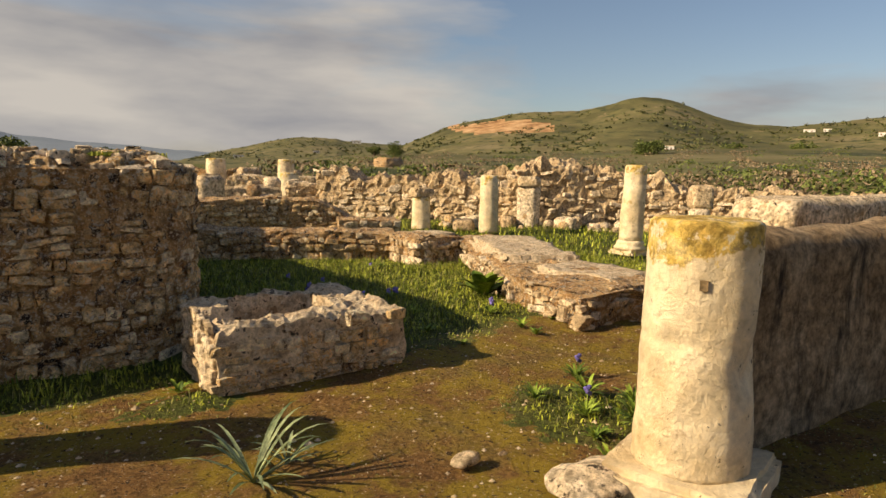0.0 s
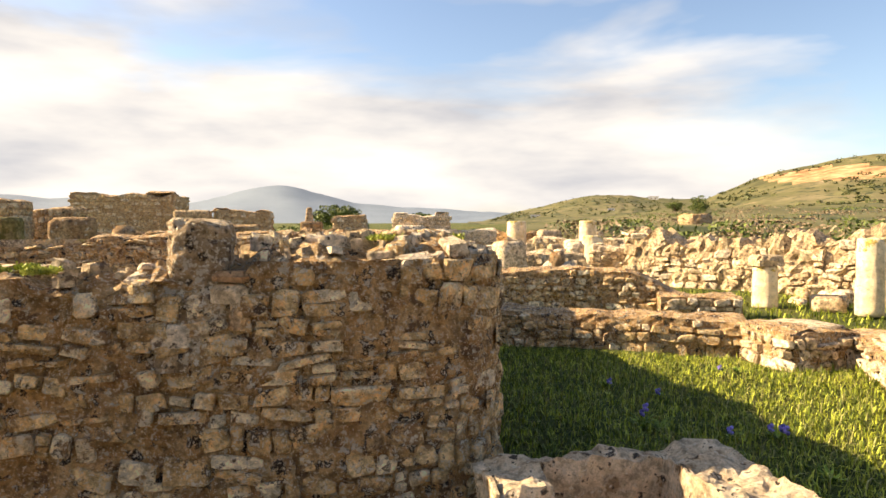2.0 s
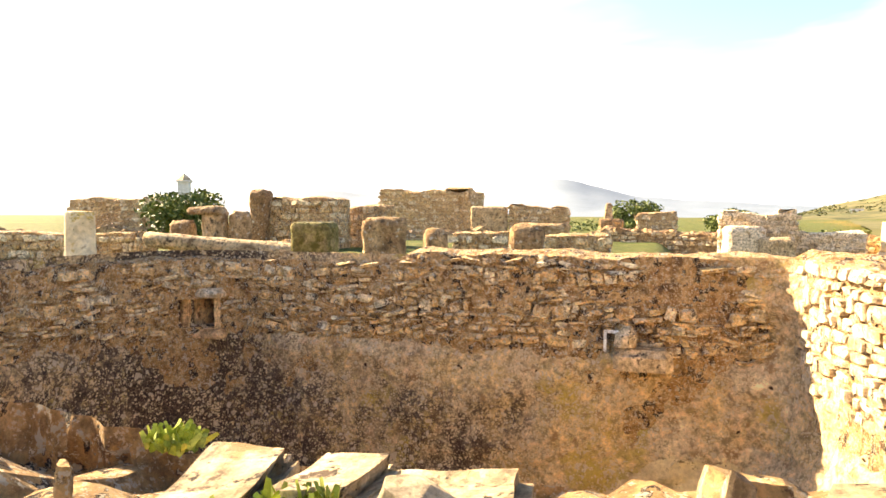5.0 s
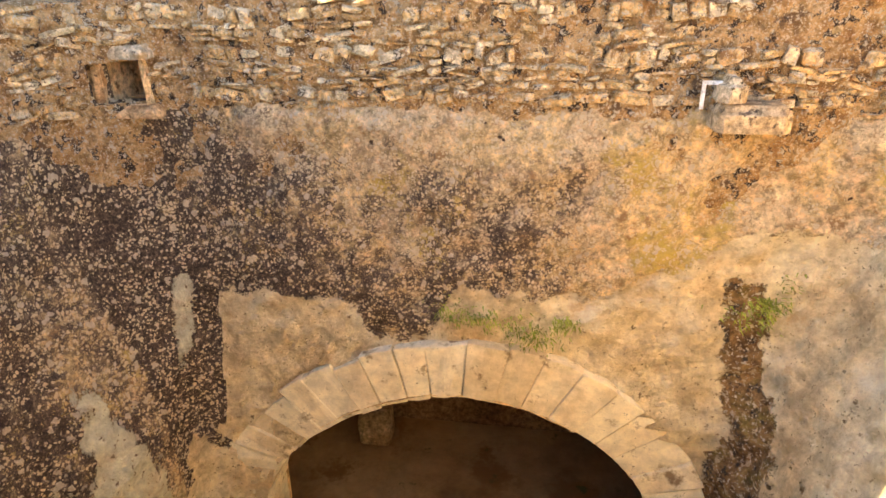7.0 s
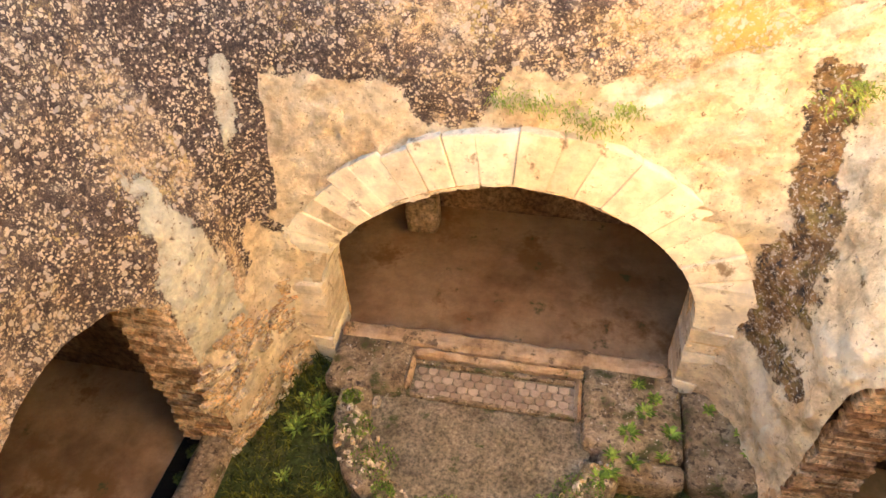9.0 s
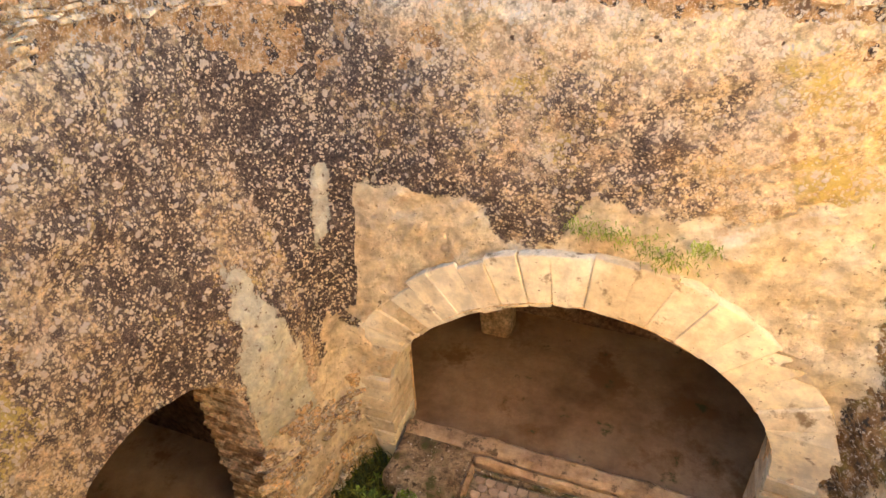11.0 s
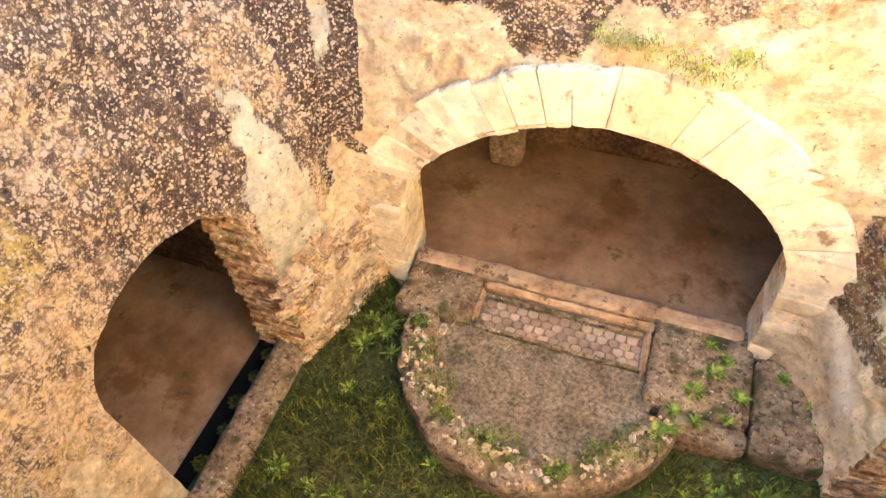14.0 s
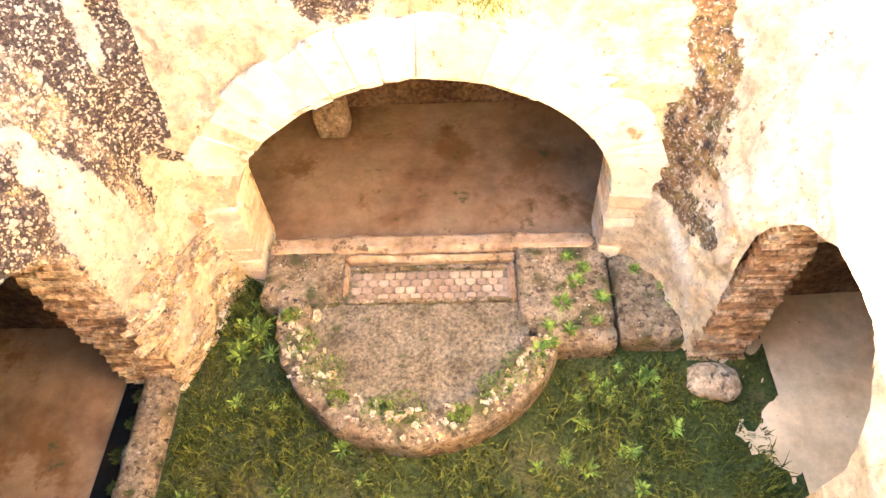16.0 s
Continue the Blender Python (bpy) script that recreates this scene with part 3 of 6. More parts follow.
def make_light_shell():
    """Unseen earth shell round and under the court, added against light from below."""
    x0, x1, y0, y1, zb = -12.0, 6.0, 2.5, 16.0, -4.9
    loop = [(x0 + (x1 - x0) * k / 30, y0) for k in range(30)] + [(x1, y0 + (y1 - y0) * k / 30) for k in range(30)]
    loop += [(x1 - (x1 - x0) * k / 30, y1) for k in range(30)] + [(x0, y1 - (y1 - y0) * k / 30) for k in range(30)]
    n = len(loop)
    verts = [(x, y, zb) for x, y in loop] + [(x, y, ground_z(x, y) - 0.03) for x, y in loop]
    faces = [(k, (k + 1) % n, n + (k + 1) % n, n + k) for k in range(n)] + [tuple(range(n))]
    ob = solid("ground_subsoil", verts, faces, M_DARKROOM)
    tagged(ob, "unseen earth shell added under the ruins to block light", "ground", kind="structure")


make_light_shell()


# ---- the parapet and the walls round the sunken court ----
NEAR_PATH = curve_path((-9.0, 5.43), (-0.2, 5.43), (0.75, 5.43), (1.5, 5.55), (1.62, 6.4), (1.62, 6.6))


def near_top(s):
    x = s - 9.0
    h = 1.30 + 0.05 * smooth01((x + 0.2) / 0.3) + 0.05 * nz((s, 0, 0), 1.4)
    h += 0.12 * smooth01((x - 0.15) / 0.12)
    if x < -1.5:
        h += 0.05
    return h


def slope_off(s, off):
    """How far the broken top falls towards the path."""
    return 0.13 * smooth01((0.34 - off) / 0.34) * smooth01((s - 9.15) / 0.15)


def make_parapet():
    wall = thing("wall_parapet", "low rubble stone parapet with a lichened crumbling top", "wall", kind="structure")
    wall_core("wall_core", NEAR_PATH, -0.45, near_top, 0.68, M_MORTAR, wall, step=0.04, amp=0.06, seed=1, nzc=44, fine=0.046, top_amp=0.15, drop=lambda s, off: slope_off(s, off) + 0.17 * smooth01((off - 0.3) / 0.25) * smooth01((s - 6.5) / 0.3) * smooth01((8.5 - s) / 0.4))
    place, length = path_face(NEAR_PATH)
    r = random.Random(4)
    items = list(course_layout(r, 5.6, 11.9, -0.15, 1.6, 0.04, 0.155, 0.05, 0.30, top=lambda s: near_top(s) - 0.03))
    lay_stones(wall, items, place, SM_RUBBLE, 300, wild=2.4, skip=0.2, depth=0.028, keep=lambda s, z: 6.9 < s < 10.9 and z > 0.15, name="stone", rest_name="small_rubble")
    # loose flat stones along the top
    for k in range(190):
        s = r.uniform(9.2, 12.0) if k % 3 == 0 else r.uniform(6.5, 13.5)
        p, out = place(s, near_top(s) - 0.004)
        off = r.uniform(0.05, 0.58)
        p -= out * off + Vector((0, 0, slope_off(s, off)))
        if 6.6 < s < 8.5 and p.y > 5.72:
            continue
        ob = new("cap_stone", r.choice(SM_PALE if k % 4 else SM_RUBBLE))
        ob.parent = wall
        w = min(0.22, (0.085 if s > 9.1 else 0.075) * r.lognormvariate(0, 0.45))
        ob.matrix_world = Matrix.Translation(p) @ pose(0, 0, 0, -90 + r.uniform(-8, 8), r.uniform(-8, 8), r.uniform(0, 360)) @ Matrix.Diagonal((w, r.uniform(0.03, 0.075) * (0.85 if s > 9.1 else 1), w * r.uniform(0.5, 0.9), 1))
    for x, y, z, sx, sy, sz, rz in ((-2.54, 6.185, 1.0, 0.62, 0.24, 0.2, 1), (-1.08, 5.74, 1.27, 0.17, 0.24, 0.075, 12), (-0.92, 5.80, 1.28, 0.15, 0.22, 0.06, -8), (-0.73, 5.78, 1.27, 0.24, 0.30, 0.075, 5), (-0.62, 5.49, 1.27, 0.12, 0.10, 0.085, 20), (-0.28, 5.52, 1.26, 0.12, 0.16, 0.08, 0), (-1.75, 5.7, 1.30, 0.22, 0.2, 0.06, 30), (-0.33, 5.83, 1.28, 0.13, 0.15, 0.06, 0)):
        ob = part("cap_slab", rough_box(sx, sy, sz, 0.022, 0.045, x * 7, 0.03, 0.04), M_PALE, wall)
        ob.matrix_world = pose(x, y, z, 3, -3, rz)
    return wall


make_parapet()


def make_post():
    post = thing("stone_post", "broken upright limestone post built into the rubble parapet", "post", pose(-0.03, 5.60, 0.85))
    rings, n, top = 34, 40, 0.745
    verts, faces = [], []
    for k in range(rings + 1):
        w = k / rings
        z = top * min(1, w / 0.93)
        q = 1 - max(0, (w - 0.90) / 0.10) ** 2.5 * 0.98
        for i in range(n):
            a = 2 * math.pi * i / n
            c, s = math.cos(a), math.sin(a)
            e = (abs(c) ** 5 + abs(s) ** 5) ** (-1 / 5)
            f = (1.06 - 0.16 * z / top) * q * e
            p = Vector((0.158 * f * c, 0.185 * f * s, z))
            p.x -= 0.07 * smooth01((0.48 - z) / 0.3) * max(0, -c)
            d = rough(p, 0.045, 3.2, 5) + 0.022 * nz(p, 8, 2) + 0.016 * nz(p, 20, 1)
            p += Vector((c, s, 0)) * d * q + Vector((0, 0, 0.03 * nz((p.x, p.y, 0), 6) - 0.05 * p.x / 0.16 * (p.x > 0)) if k > rings * 0.8 else (0, 0, 0))
            verts.append(tuple(p))
    for k in range(rings):
        for i in range(n):
            a, b2 = k * n + i, k * n + (i + 1) % n
            faces.append((a, b2, b2 + n, a + n))
    faces.append(tuple(rings * n + i for i in range(n)))
    solid("shaft", verts, faces, M_POST, post)
    for dx, dz, w, h, mat in ((0.17, 0.435, 0.17, 0.05, M_BRICK), (0.16, 0.33, 0.17, 0.095, M_PALE), (0.20, 0.20, 0.09, 0.12, M_BRICK), (0.12, 0.08, 0.2, 0.1, M_STONE), (-0.235, 0.37, 0.12, 0.085, M_STONE), (-0.1, 0.12, 0.2, 0.12, M_PALE)):
        ob = part("packing_stone", rough_box(w, 0.18, h, 0.03, 0.014, dx, 0.018), mat, post)
        ob.matrix_world = pose(-0.03 + dx, 5.485, 0.85 + dz, 0, dx * 20, 0)


make_post()

UPPER = [(0.92, 6.10), (-4.0, 6.10), (-5.2, 6.3), (-5.2, 7.1), (-5.2, 8.9), (-5.2, 9.7), (-5.0, 10.25), (-4.7, 10.42), (-3.9, 10.42), (-0.6, 10.42), (0.3, 10.42), (0.64, 10.2), (0.78, 9.3), (1.10, 7.2), (0.92, 6.10)]
LOWER = [(0.30, 6.08), (-4.0, 6.08), (-5.1, 6.4), (-5.15, 7.1), (-5.05, 8.6), (-4.74, 8.98), (-4.62, 9.50), (-4.56, 9.98), (-4.25, 10.20), (-3.6, 10.22), (-0.50, 10.22), (-0.22, 10.0), (0.0, 9.25), (0.14, 8.98), (0.22, 7.2), (0.30, 6.08)]
CU = [Vector(p) for p in curve_path(*UPPER)]
CL = [Vector(p) for p in curve_path(*LOWER)]
CD = [0.0]
for _a, _b in zip(CU, CU[1:]):
    CD.append(CD[-1] + (_b - _a).length)
COURT_FLOOR = -4.27
# name, axis along the wall, centre, half widths, springing, rises, roundness of each half
ARCHES = (("far", 0, -2.45, (1.71, 1.78), -3.1, (1.365, 1.395), (1.7, 2.0)), ("left", 1, 8.11, (0.83, 0.83), -2.62, (0.72, 0.72), (2.0, 3.0)), ("right", 1, 8.30, (0.80, 0.80), -2.60, (0.85, 0.85), (2.0, 2.3)))


def arch_measure(spec, u, v):
    """Below 1 inside the opening: u from its centre, v over its springing."""
    k = 1 if u > 0 else 0
    hw, rise, e = spec[3][k], spec[5][k], spec[6][k]
    if v <= 0:
        return abs(u) / hw
    return (abs(u / hw) ** e + (v / rise) ** e) ** (1 / e)


def arch_point(spec, a, grow=0.0):
    """The point of the opening's edge at angle a, counted from its low-coordinate side."""
    c, s = math.cos(a), math.sin(a)
    k = 1 if c < 0 else 0
    e = spec[6][k]
    q = (abs(c) ** e + abs(s) ** e) ** (-1 / e)
    return spec[2] - (spec[3][k] + grow) * c * q, spec[4] + (spec[5][k] + grow) * s * q


def court_xy(s, z):
    k = 0
    while k < len(CD) - 2 and CD[k + 1] < s:
        k += 1
    f = (s - CD[k]) / (CD[k + 1] - CD[k])
    w = smooth01((0.4 - z) / 2.7)
    p = CU[k].lerp(CU[k + 1], f).lerp(CL[k].lerp(CL[k + 1], f), w)
    d = (CU[k + 1] - CU[k]).lerp(CL[k + 1] - CL[k], w)
    n = Vector((-d.y, d.x, 0)).normalized()
    return Vector((p.x, p.y, z)), -n


def which_arch(p):
    if p.y > 9.75 and -4.3 < p.x < -0.4:
        return ARCHES[0]
    if p.x < -4.5:
        return ARCHES[1]
    if p.x > -0.2:
        return ARCHES[2]
    return None


def court_top(p):
    if p.y < 6.6:
        return 1.12
    return 1.38 if p.x < 0 else 1.42


def in_niche(p):
    return abs(p.x + 4.79) < 0.155 and 0.585 < p.z < 0.90 and p.y > 9.9


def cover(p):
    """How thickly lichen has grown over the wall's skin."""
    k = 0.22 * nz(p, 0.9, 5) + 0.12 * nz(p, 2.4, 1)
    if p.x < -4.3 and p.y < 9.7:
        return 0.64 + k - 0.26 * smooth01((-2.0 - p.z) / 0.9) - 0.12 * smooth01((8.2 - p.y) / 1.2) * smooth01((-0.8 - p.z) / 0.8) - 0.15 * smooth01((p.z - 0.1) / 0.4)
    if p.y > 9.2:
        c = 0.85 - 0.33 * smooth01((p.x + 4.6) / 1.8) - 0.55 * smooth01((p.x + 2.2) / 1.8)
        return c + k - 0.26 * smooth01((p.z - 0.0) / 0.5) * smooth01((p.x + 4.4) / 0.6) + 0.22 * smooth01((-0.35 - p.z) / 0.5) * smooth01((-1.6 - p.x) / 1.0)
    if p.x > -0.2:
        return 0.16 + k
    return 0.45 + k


def skin_wear(p):
    """How far the wall's skin is worn: bare, damp stain, pale green plaster; 0.5 is the edge; then the lichen's cover."""
    k = nz(p, 3.1)
    bare = 0.5 + (bare_line(p) - p.z) * 3.5
    stain = green = 0.0
    if p.y > 9.3 and p.x > -1.2:
        mid = -0.20 + 0.10 * math.sin(p.z * 2.2) + 0.06 * k - 0.14 * smooth01((-1.7 - p.z) / 0.5) * smooth01((p.z + 2.8) / 0.4)
        end = min(1, (p.z + 3.1) * 4, (-0.5 - p.z) * 4)
        stain = 0.5 + min((0.13 + 0.07 * k - abs(p.x - mid)) * 4, end - 0.5)
    if p.x < -4.2 and 8.7 < p.y < 9.75:
        half = 0.09 + 0.22 * smooth01((-1.3 - p.z) / 1.0) + 0.08 * k
        green = 0.5 + min((half - abs(p.y - 9.22 - 0.05 * (p.z + 2))) * 4, (p.z + 2.95) * 2.5, (-1.2 - p.z) * 1.6)
    if p.y > 9.9 and -4.75 < p.x < -4.4 and -1.5 < p.z < -0.7:
        green = 0.5 + (0.035 + 0.06 * k - abs(p.x + 4.56)) * 6
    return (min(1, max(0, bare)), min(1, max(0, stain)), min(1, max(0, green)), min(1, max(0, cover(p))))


def bare_line(p):
    """Height under which the lichened skin has fallen off the wall."""
    e = 0.22 * nz(p, 2.3) + 0.08 * nz(p, 6.0)
    if p.y > 9.6 and p.x > -4.6:
        left = smooth01((p.x + 4.36) / 0.06)
        b2 = -0.90 - 0.36 * smooth01((p.x + 3.35) / 0.35) + 0.46 * smooth01((p.x + 2.60) / 0.22) + 0.25 * smooth01((p.x + 1.3) / 0.5) + 0.35 * smooth01((p.x + 0.8) / 0.6)
        return (b2 + 0.35 * e) * left + (-2.15 + e) * (1 - left)
    if p.x > -0.2:
        return 0.1 + 2 * e
    if p.x < -4.2 and p.y > 8.75:
        return -2.6 + 0.6 * e
    return -2.9 + 2.5 * e


def make_court_wall():
    n = round(CD[-1] / 0.048)
    rows = 120
    verts, inside = [], []
    for i in range(n + 1):
        s = CD[-1] * i / n * 0.99999
        top = court_top(court_xy(s, 1)[0])
        for k in range(rows + 1):
            z = COURT_FLOOR - 0.15 + (top - COURT_FLOOR + 0.15) * k / rows
            p, out = court_xy(s, z)
            a = which_arch(p)
            hit = False
            if a:
                axis, c, spring = a[1], a[2], a[4]
                u, v = p[axis] - c, z - spring
                e = arch_measure(a, u, v)
                hit = e < 1
                if hit and e > 0.02:
                    jag = 1 + 0.02 * nz(p, 7)
                    if v > 0:
                        p[axis], p.z = c + u / e * jag, spring + v / e * jag
                    else:
                        p[axis] = c + math.copysign(a[3][u > 0], u)
            edge = a and e < (1.30 if a[1] == 0 else 1.06)
            amp = 0.10 if p.z < 0.5 else 0.05
            p += out * ((0.4 if edge else 1.0) * (rough(p, amp, 1.1, 3) + rough(p, 0.085 if p.y > 9 and p.x > -1.6 else 0.05, 4.2, 8) + 0.026 * nz(p, 9, 4) + 0.014 * nz(p, 19)) - 0.08 * smooth01((p.z - 0.45) / 0.25) * (p.y > 6.8))
            verts.append(tuple(p))
            inside.append(hit)
    faces = []
    h = rows + 1
    for i in range(n):
        for k in range(rows):
            q = (i * h + k, i * h + k + 1, (i + 1) * h + k + 1, (i + 1) * h + k)
            if all(inside[v] for v in q) or in_niche(Vector(verts[q[0]]).lerp(Vector(verts[q[2]]), 0.5)):
                continue
            faces.append(q)
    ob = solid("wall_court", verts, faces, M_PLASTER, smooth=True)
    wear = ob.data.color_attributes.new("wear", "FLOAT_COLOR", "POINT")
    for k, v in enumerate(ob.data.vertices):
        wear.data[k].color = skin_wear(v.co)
    tagged(ob, "deep court wall of ochre plaster blotched with dark lichen", "wall", kind="structure")
    return ob


make_court_wall()


def in_niche_near(p, w):
    return abs(p.x + 4.79) < 0.15 + w / 2 and 0.53 < p.z < 0.95 and p.y > 9.9


def make_niche(wall):
    """A small square hole lined with brick."""
    bm = bmesh.new()
    c = [bm.verts.new((x, y, z)) for y in (10.32, 10.85) for x, z in ((-4.95, 0.58), (-4.63, 0.58), (-4.63, 0.91), (-4.95, 0.91))]
    for q in ((0, 1, 5, 4), (1, 2, 6, 5), (2, 3, 7, 6), (3, 0, 4, 7), (4, 5, 6, 7)):
        bm.faces.new([c[k] for k in q])
    part("niche", bm, M_BRICK, wall, "small square hole lined with red brick")
    for x, z, w, h, mat in ((-4.79, 0.95, 0.46, 0.09, M_PALE), (-4.80, 0.53, 0.5, 0.09, M_BRICK), (-5.0, 0.73, 0.10, 0.28, M_BRICK)):
        ob = part("niche_stone", rough_box(w, 0.22, h, 0.04, 0.015, x, 0.015), mat, wall)
        ob.location = (x, 10.40, z - h / 2)


def make_rim():
    wall = thing("wall_court_rim", "rubble masonry rim round the sunken court", "wall", kind="structure")
    path = curve_path((-5.23, 5.9), (-5.23, 9.0), (-5.2, 9.8), (-4.8, 10.45), (-3.9, 10.45), (-0.5, 10.45), (1.7, 10.45))
    top = lambda s: 1.32 + 0.10 * smooth01((s - 6.6) / 0.3) + 0.035 * nz((s, 3, 0), 1.7)
    wall_core("rim_core", path, -0.6, top, 0.62, M_MORTAR, wall, step=0.05, amp=0.04, seed=9, nzc=40, cut=in_niche, fine=0.018)
    place, length = path_face(path)
    r = random.Random(12)
    items = [q for q in course_layout(r, 0.3, length - 0.9, 0.36, 1.5, 0.035, 0.12, 0.05, 0.26, top=lambda s: top(s) - 0.02)
             if q[1] > (0.40 if q[0] < 2.6 else 0.60) + 0.22 * nz((q[0], 0, 0), 1.1) and (q[1] < 0.95 or nz((q[0], q[1], 2), 1.6) > -0.12) and not in_niche_near(place(q[0], q[1])[0], q[2])]
    lay_stones(wall, items, place, SM_RUBBLE, 300, wild=3.0, skip=0.16, depth=0.045, keep=lambda s, z: s > 2.5, rest_name="small_rubble")
    make_niche(wall)
    # inner face and top of the right-hand wall, in full sun
    path2 = [(0.64, 10.5), (0.76, 9.3), (1.06, 7.2), (1.04, 6.35)]
    core = wall_core("rim_core", path2, -0.4, lambda s: 1.43 + 0.07 * nz((s, 7, 0), 1.5), 0.56, M_MORTAR, wall, step=0.05, amp=0.05, seed=13, fine=0.03, top_amp=0.12)
    place2, len2 = path_face(path2)
    items = list(course_layout(r, 0.1, len2, 0.5, 1.42, 0.07, 0.13, 0.09, 0.26))
    lay_stones(wall, items, place2, SM_PALE, 0, depth=0.04, rest_name="small_rubble")
    for k in range(34):
        w = min(0.24, 0.085 * r.lognormvariate(0, 0.45))
        ob = new("cap_stone", r.choice(SM_PALE if k % 4 else SM_RUBBLE))
        ob.parent = wall
        ob.matrix_world = Matrix.Translation((r.uniform(1.15, 1.5), r.uniform(6.5, 8.6), 1.44)) @ pose(0, 0, 0, -90 + r.uniform(-18, 18), r.uniform(-18, 18), r.uniform(0, 360)) @ Matrix.Diagonal((w, r.uniform(0.014, 0.032), w * r.uniform(0.5, 0.9), 1))


make_rim()
b_ = part("corbel_stone", rough_box(0.46, 0.30, 0.17, 0.05, 0.025, 4, 0.03), M_PALE)
b_.location = (-0.49, 10.34, 0.50)
tagged(b_, "long pale stone jutting from the rubble rim", "stone")
b_ = part("corbel_stone", rough_box(0.17, 0.26, 0.15, 0.05, 0.02, 7, 0.03), M_PALE)
b_.location = (-0.62, 10.35, 0.68)
tagged(b_, "small pale stone lying on a jutting stone", "stone")
mark_ = bmesh.new()
for x0, x1, z0, z1 in ((-0.80, -0.775, 0.62, 0.80), (-0.775, -0.68, 0.775, 0.80)):
    vs_ = [mark_.verts.new(q) for q in ((x0, 10.335, z0), (x1, 10.335, z0), (x1, 10.335, z1), (x0, 10.335, z1), (x0, 10.345, z0), (x1, 10.345, z0), (x1, 10.345, z1), (x0, 10.345, z1))]
    for q in ((0, 1, 2, 3), (7, 6, 5, 4), (0, 4, 5, 1), (1, 5, 6, 2), (2, 6, 7, 3), (3, 7, 4, 0)):
        mark_.faces.new([vs_[k] for k in q])
tagged(part("paint_mark", mark_, M_WHITE), "white painted corner mark on the rubble", "mark")


def box_room(name, x0, x1, y0, y1, z0, z1, open_side, label, mud=M_MUD, apron=0.0):
    room = thing(name, label, "room", kind="structure")
    sides = {"-y": ((x0, y0), (x1, y0)), "+y": ((x1, y1), (x0, y1)), "-x": ((x0, y1), (x0, y0)), "+x": ((x1, y0), (x1, y1))}
    for key, (a, b2) in sides.items():
        if key == open_side:
            continue
        nn = 14
        verts, faces = [], []
        for i in range(nn + 1):
            for k in range(9):
                p = Vector((a[0] + (b2[0] - a[0]) * i / nn, a[1] + (b2[1] - a[1]) * i / nn, z0 - 0.1 + (z1 - z0 + 0.2) * k / 8))
                e = rough(p, 0.08, 1.3, 2)
                verts.append((p.x + e, p.y + e, p.z))
        for i in range(nn):
            for k in range(8):
                q = i * 9 + k
                faces.append((q, q + 1, q + 10, q + 9))
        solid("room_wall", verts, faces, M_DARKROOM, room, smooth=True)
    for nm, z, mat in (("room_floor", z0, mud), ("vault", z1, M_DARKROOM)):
        verts, faces = [], []
        nn = 24
        xa = x0 - apron if nm == "room_floor" else x0
        for i in range(nn + 1):
            for k in range(nn + 1):
                x, y = xa + (x1 - xa) * i / nn, y0 + (y1 - y0) * k / nn
                verts.append((x, y, z + rough((x, y, z), 0.04, 1.2)))
        for i in range(nn):
            for k in range(nn):
                q = i * (nn + 1) + k
                faces.append((q, q + 1, q + nn + 2, q + nn + 1))
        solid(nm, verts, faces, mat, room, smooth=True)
    return room


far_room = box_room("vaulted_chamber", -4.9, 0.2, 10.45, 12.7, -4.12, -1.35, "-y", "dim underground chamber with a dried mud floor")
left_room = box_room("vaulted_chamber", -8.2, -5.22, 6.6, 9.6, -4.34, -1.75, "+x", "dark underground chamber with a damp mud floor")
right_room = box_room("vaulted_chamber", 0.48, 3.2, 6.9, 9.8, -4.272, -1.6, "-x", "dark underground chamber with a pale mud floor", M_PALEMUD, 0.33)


def arch_reveal(spec, grow, front, back, foot, mat, name, parent=None):
    """The inside of an arched opening, from its front face to its back."""
    axis, c, spring = spec[1], spec[2], spec[4]
    lo, hi = c - spec[3][0] - grow, c + spec[3][1] + grow
    pts = [(lo, foot), (lo, (foot + spring) / 2)]
    pts += [arch_point(spec, math.pi * k / 32, grow) for k in range(33)]
    pts += [(hi, (foot + spring) / 2), (hi, foot)]
    verts, faces = [], []
    for u, z in pts:
        for q in range(7):
            f0 = front(u) if callable(front) else front
            d = f0 + (back - f0) * q / 6
            p = Vector((u, d, z)) if axis == 0 else Vector((d, u, z))
            e = rough(p, 0.025, 4, 1)
            verts.append((p.x + e, p.y + e, p.z + e))
    for i in range(len(pts) - 1):
        for q in range(6):
            a = i * 7 + q
            faces.append((a, a + 7, a + 8, a + 1))
    return solid(name, verts, faces, mat, parent, smooth=True)


def wall_front(x):
    """The far wall's face at the arch's height."""
    lo, hi = FAR_FACE[0], FAR_FACE[-1]
    for a, b2 in zip(FAR_FACE, FAR_FACE[1:]):
        if a.x <= x <= b2.x:
            return a.y + (b2.y - a.y) * (x - a.x) / max(1e-6, b2.x - a.x)
    return lo.y if x < lo.x else hi.y


FAR_FACE = sorted([q for q in (court_xy(CD[-1] * k / 900, -2.6)[0] for k in range(900)) if q.y > 9.35 and -4.5 < q.x < -0.1], key=lambda q: q.x)


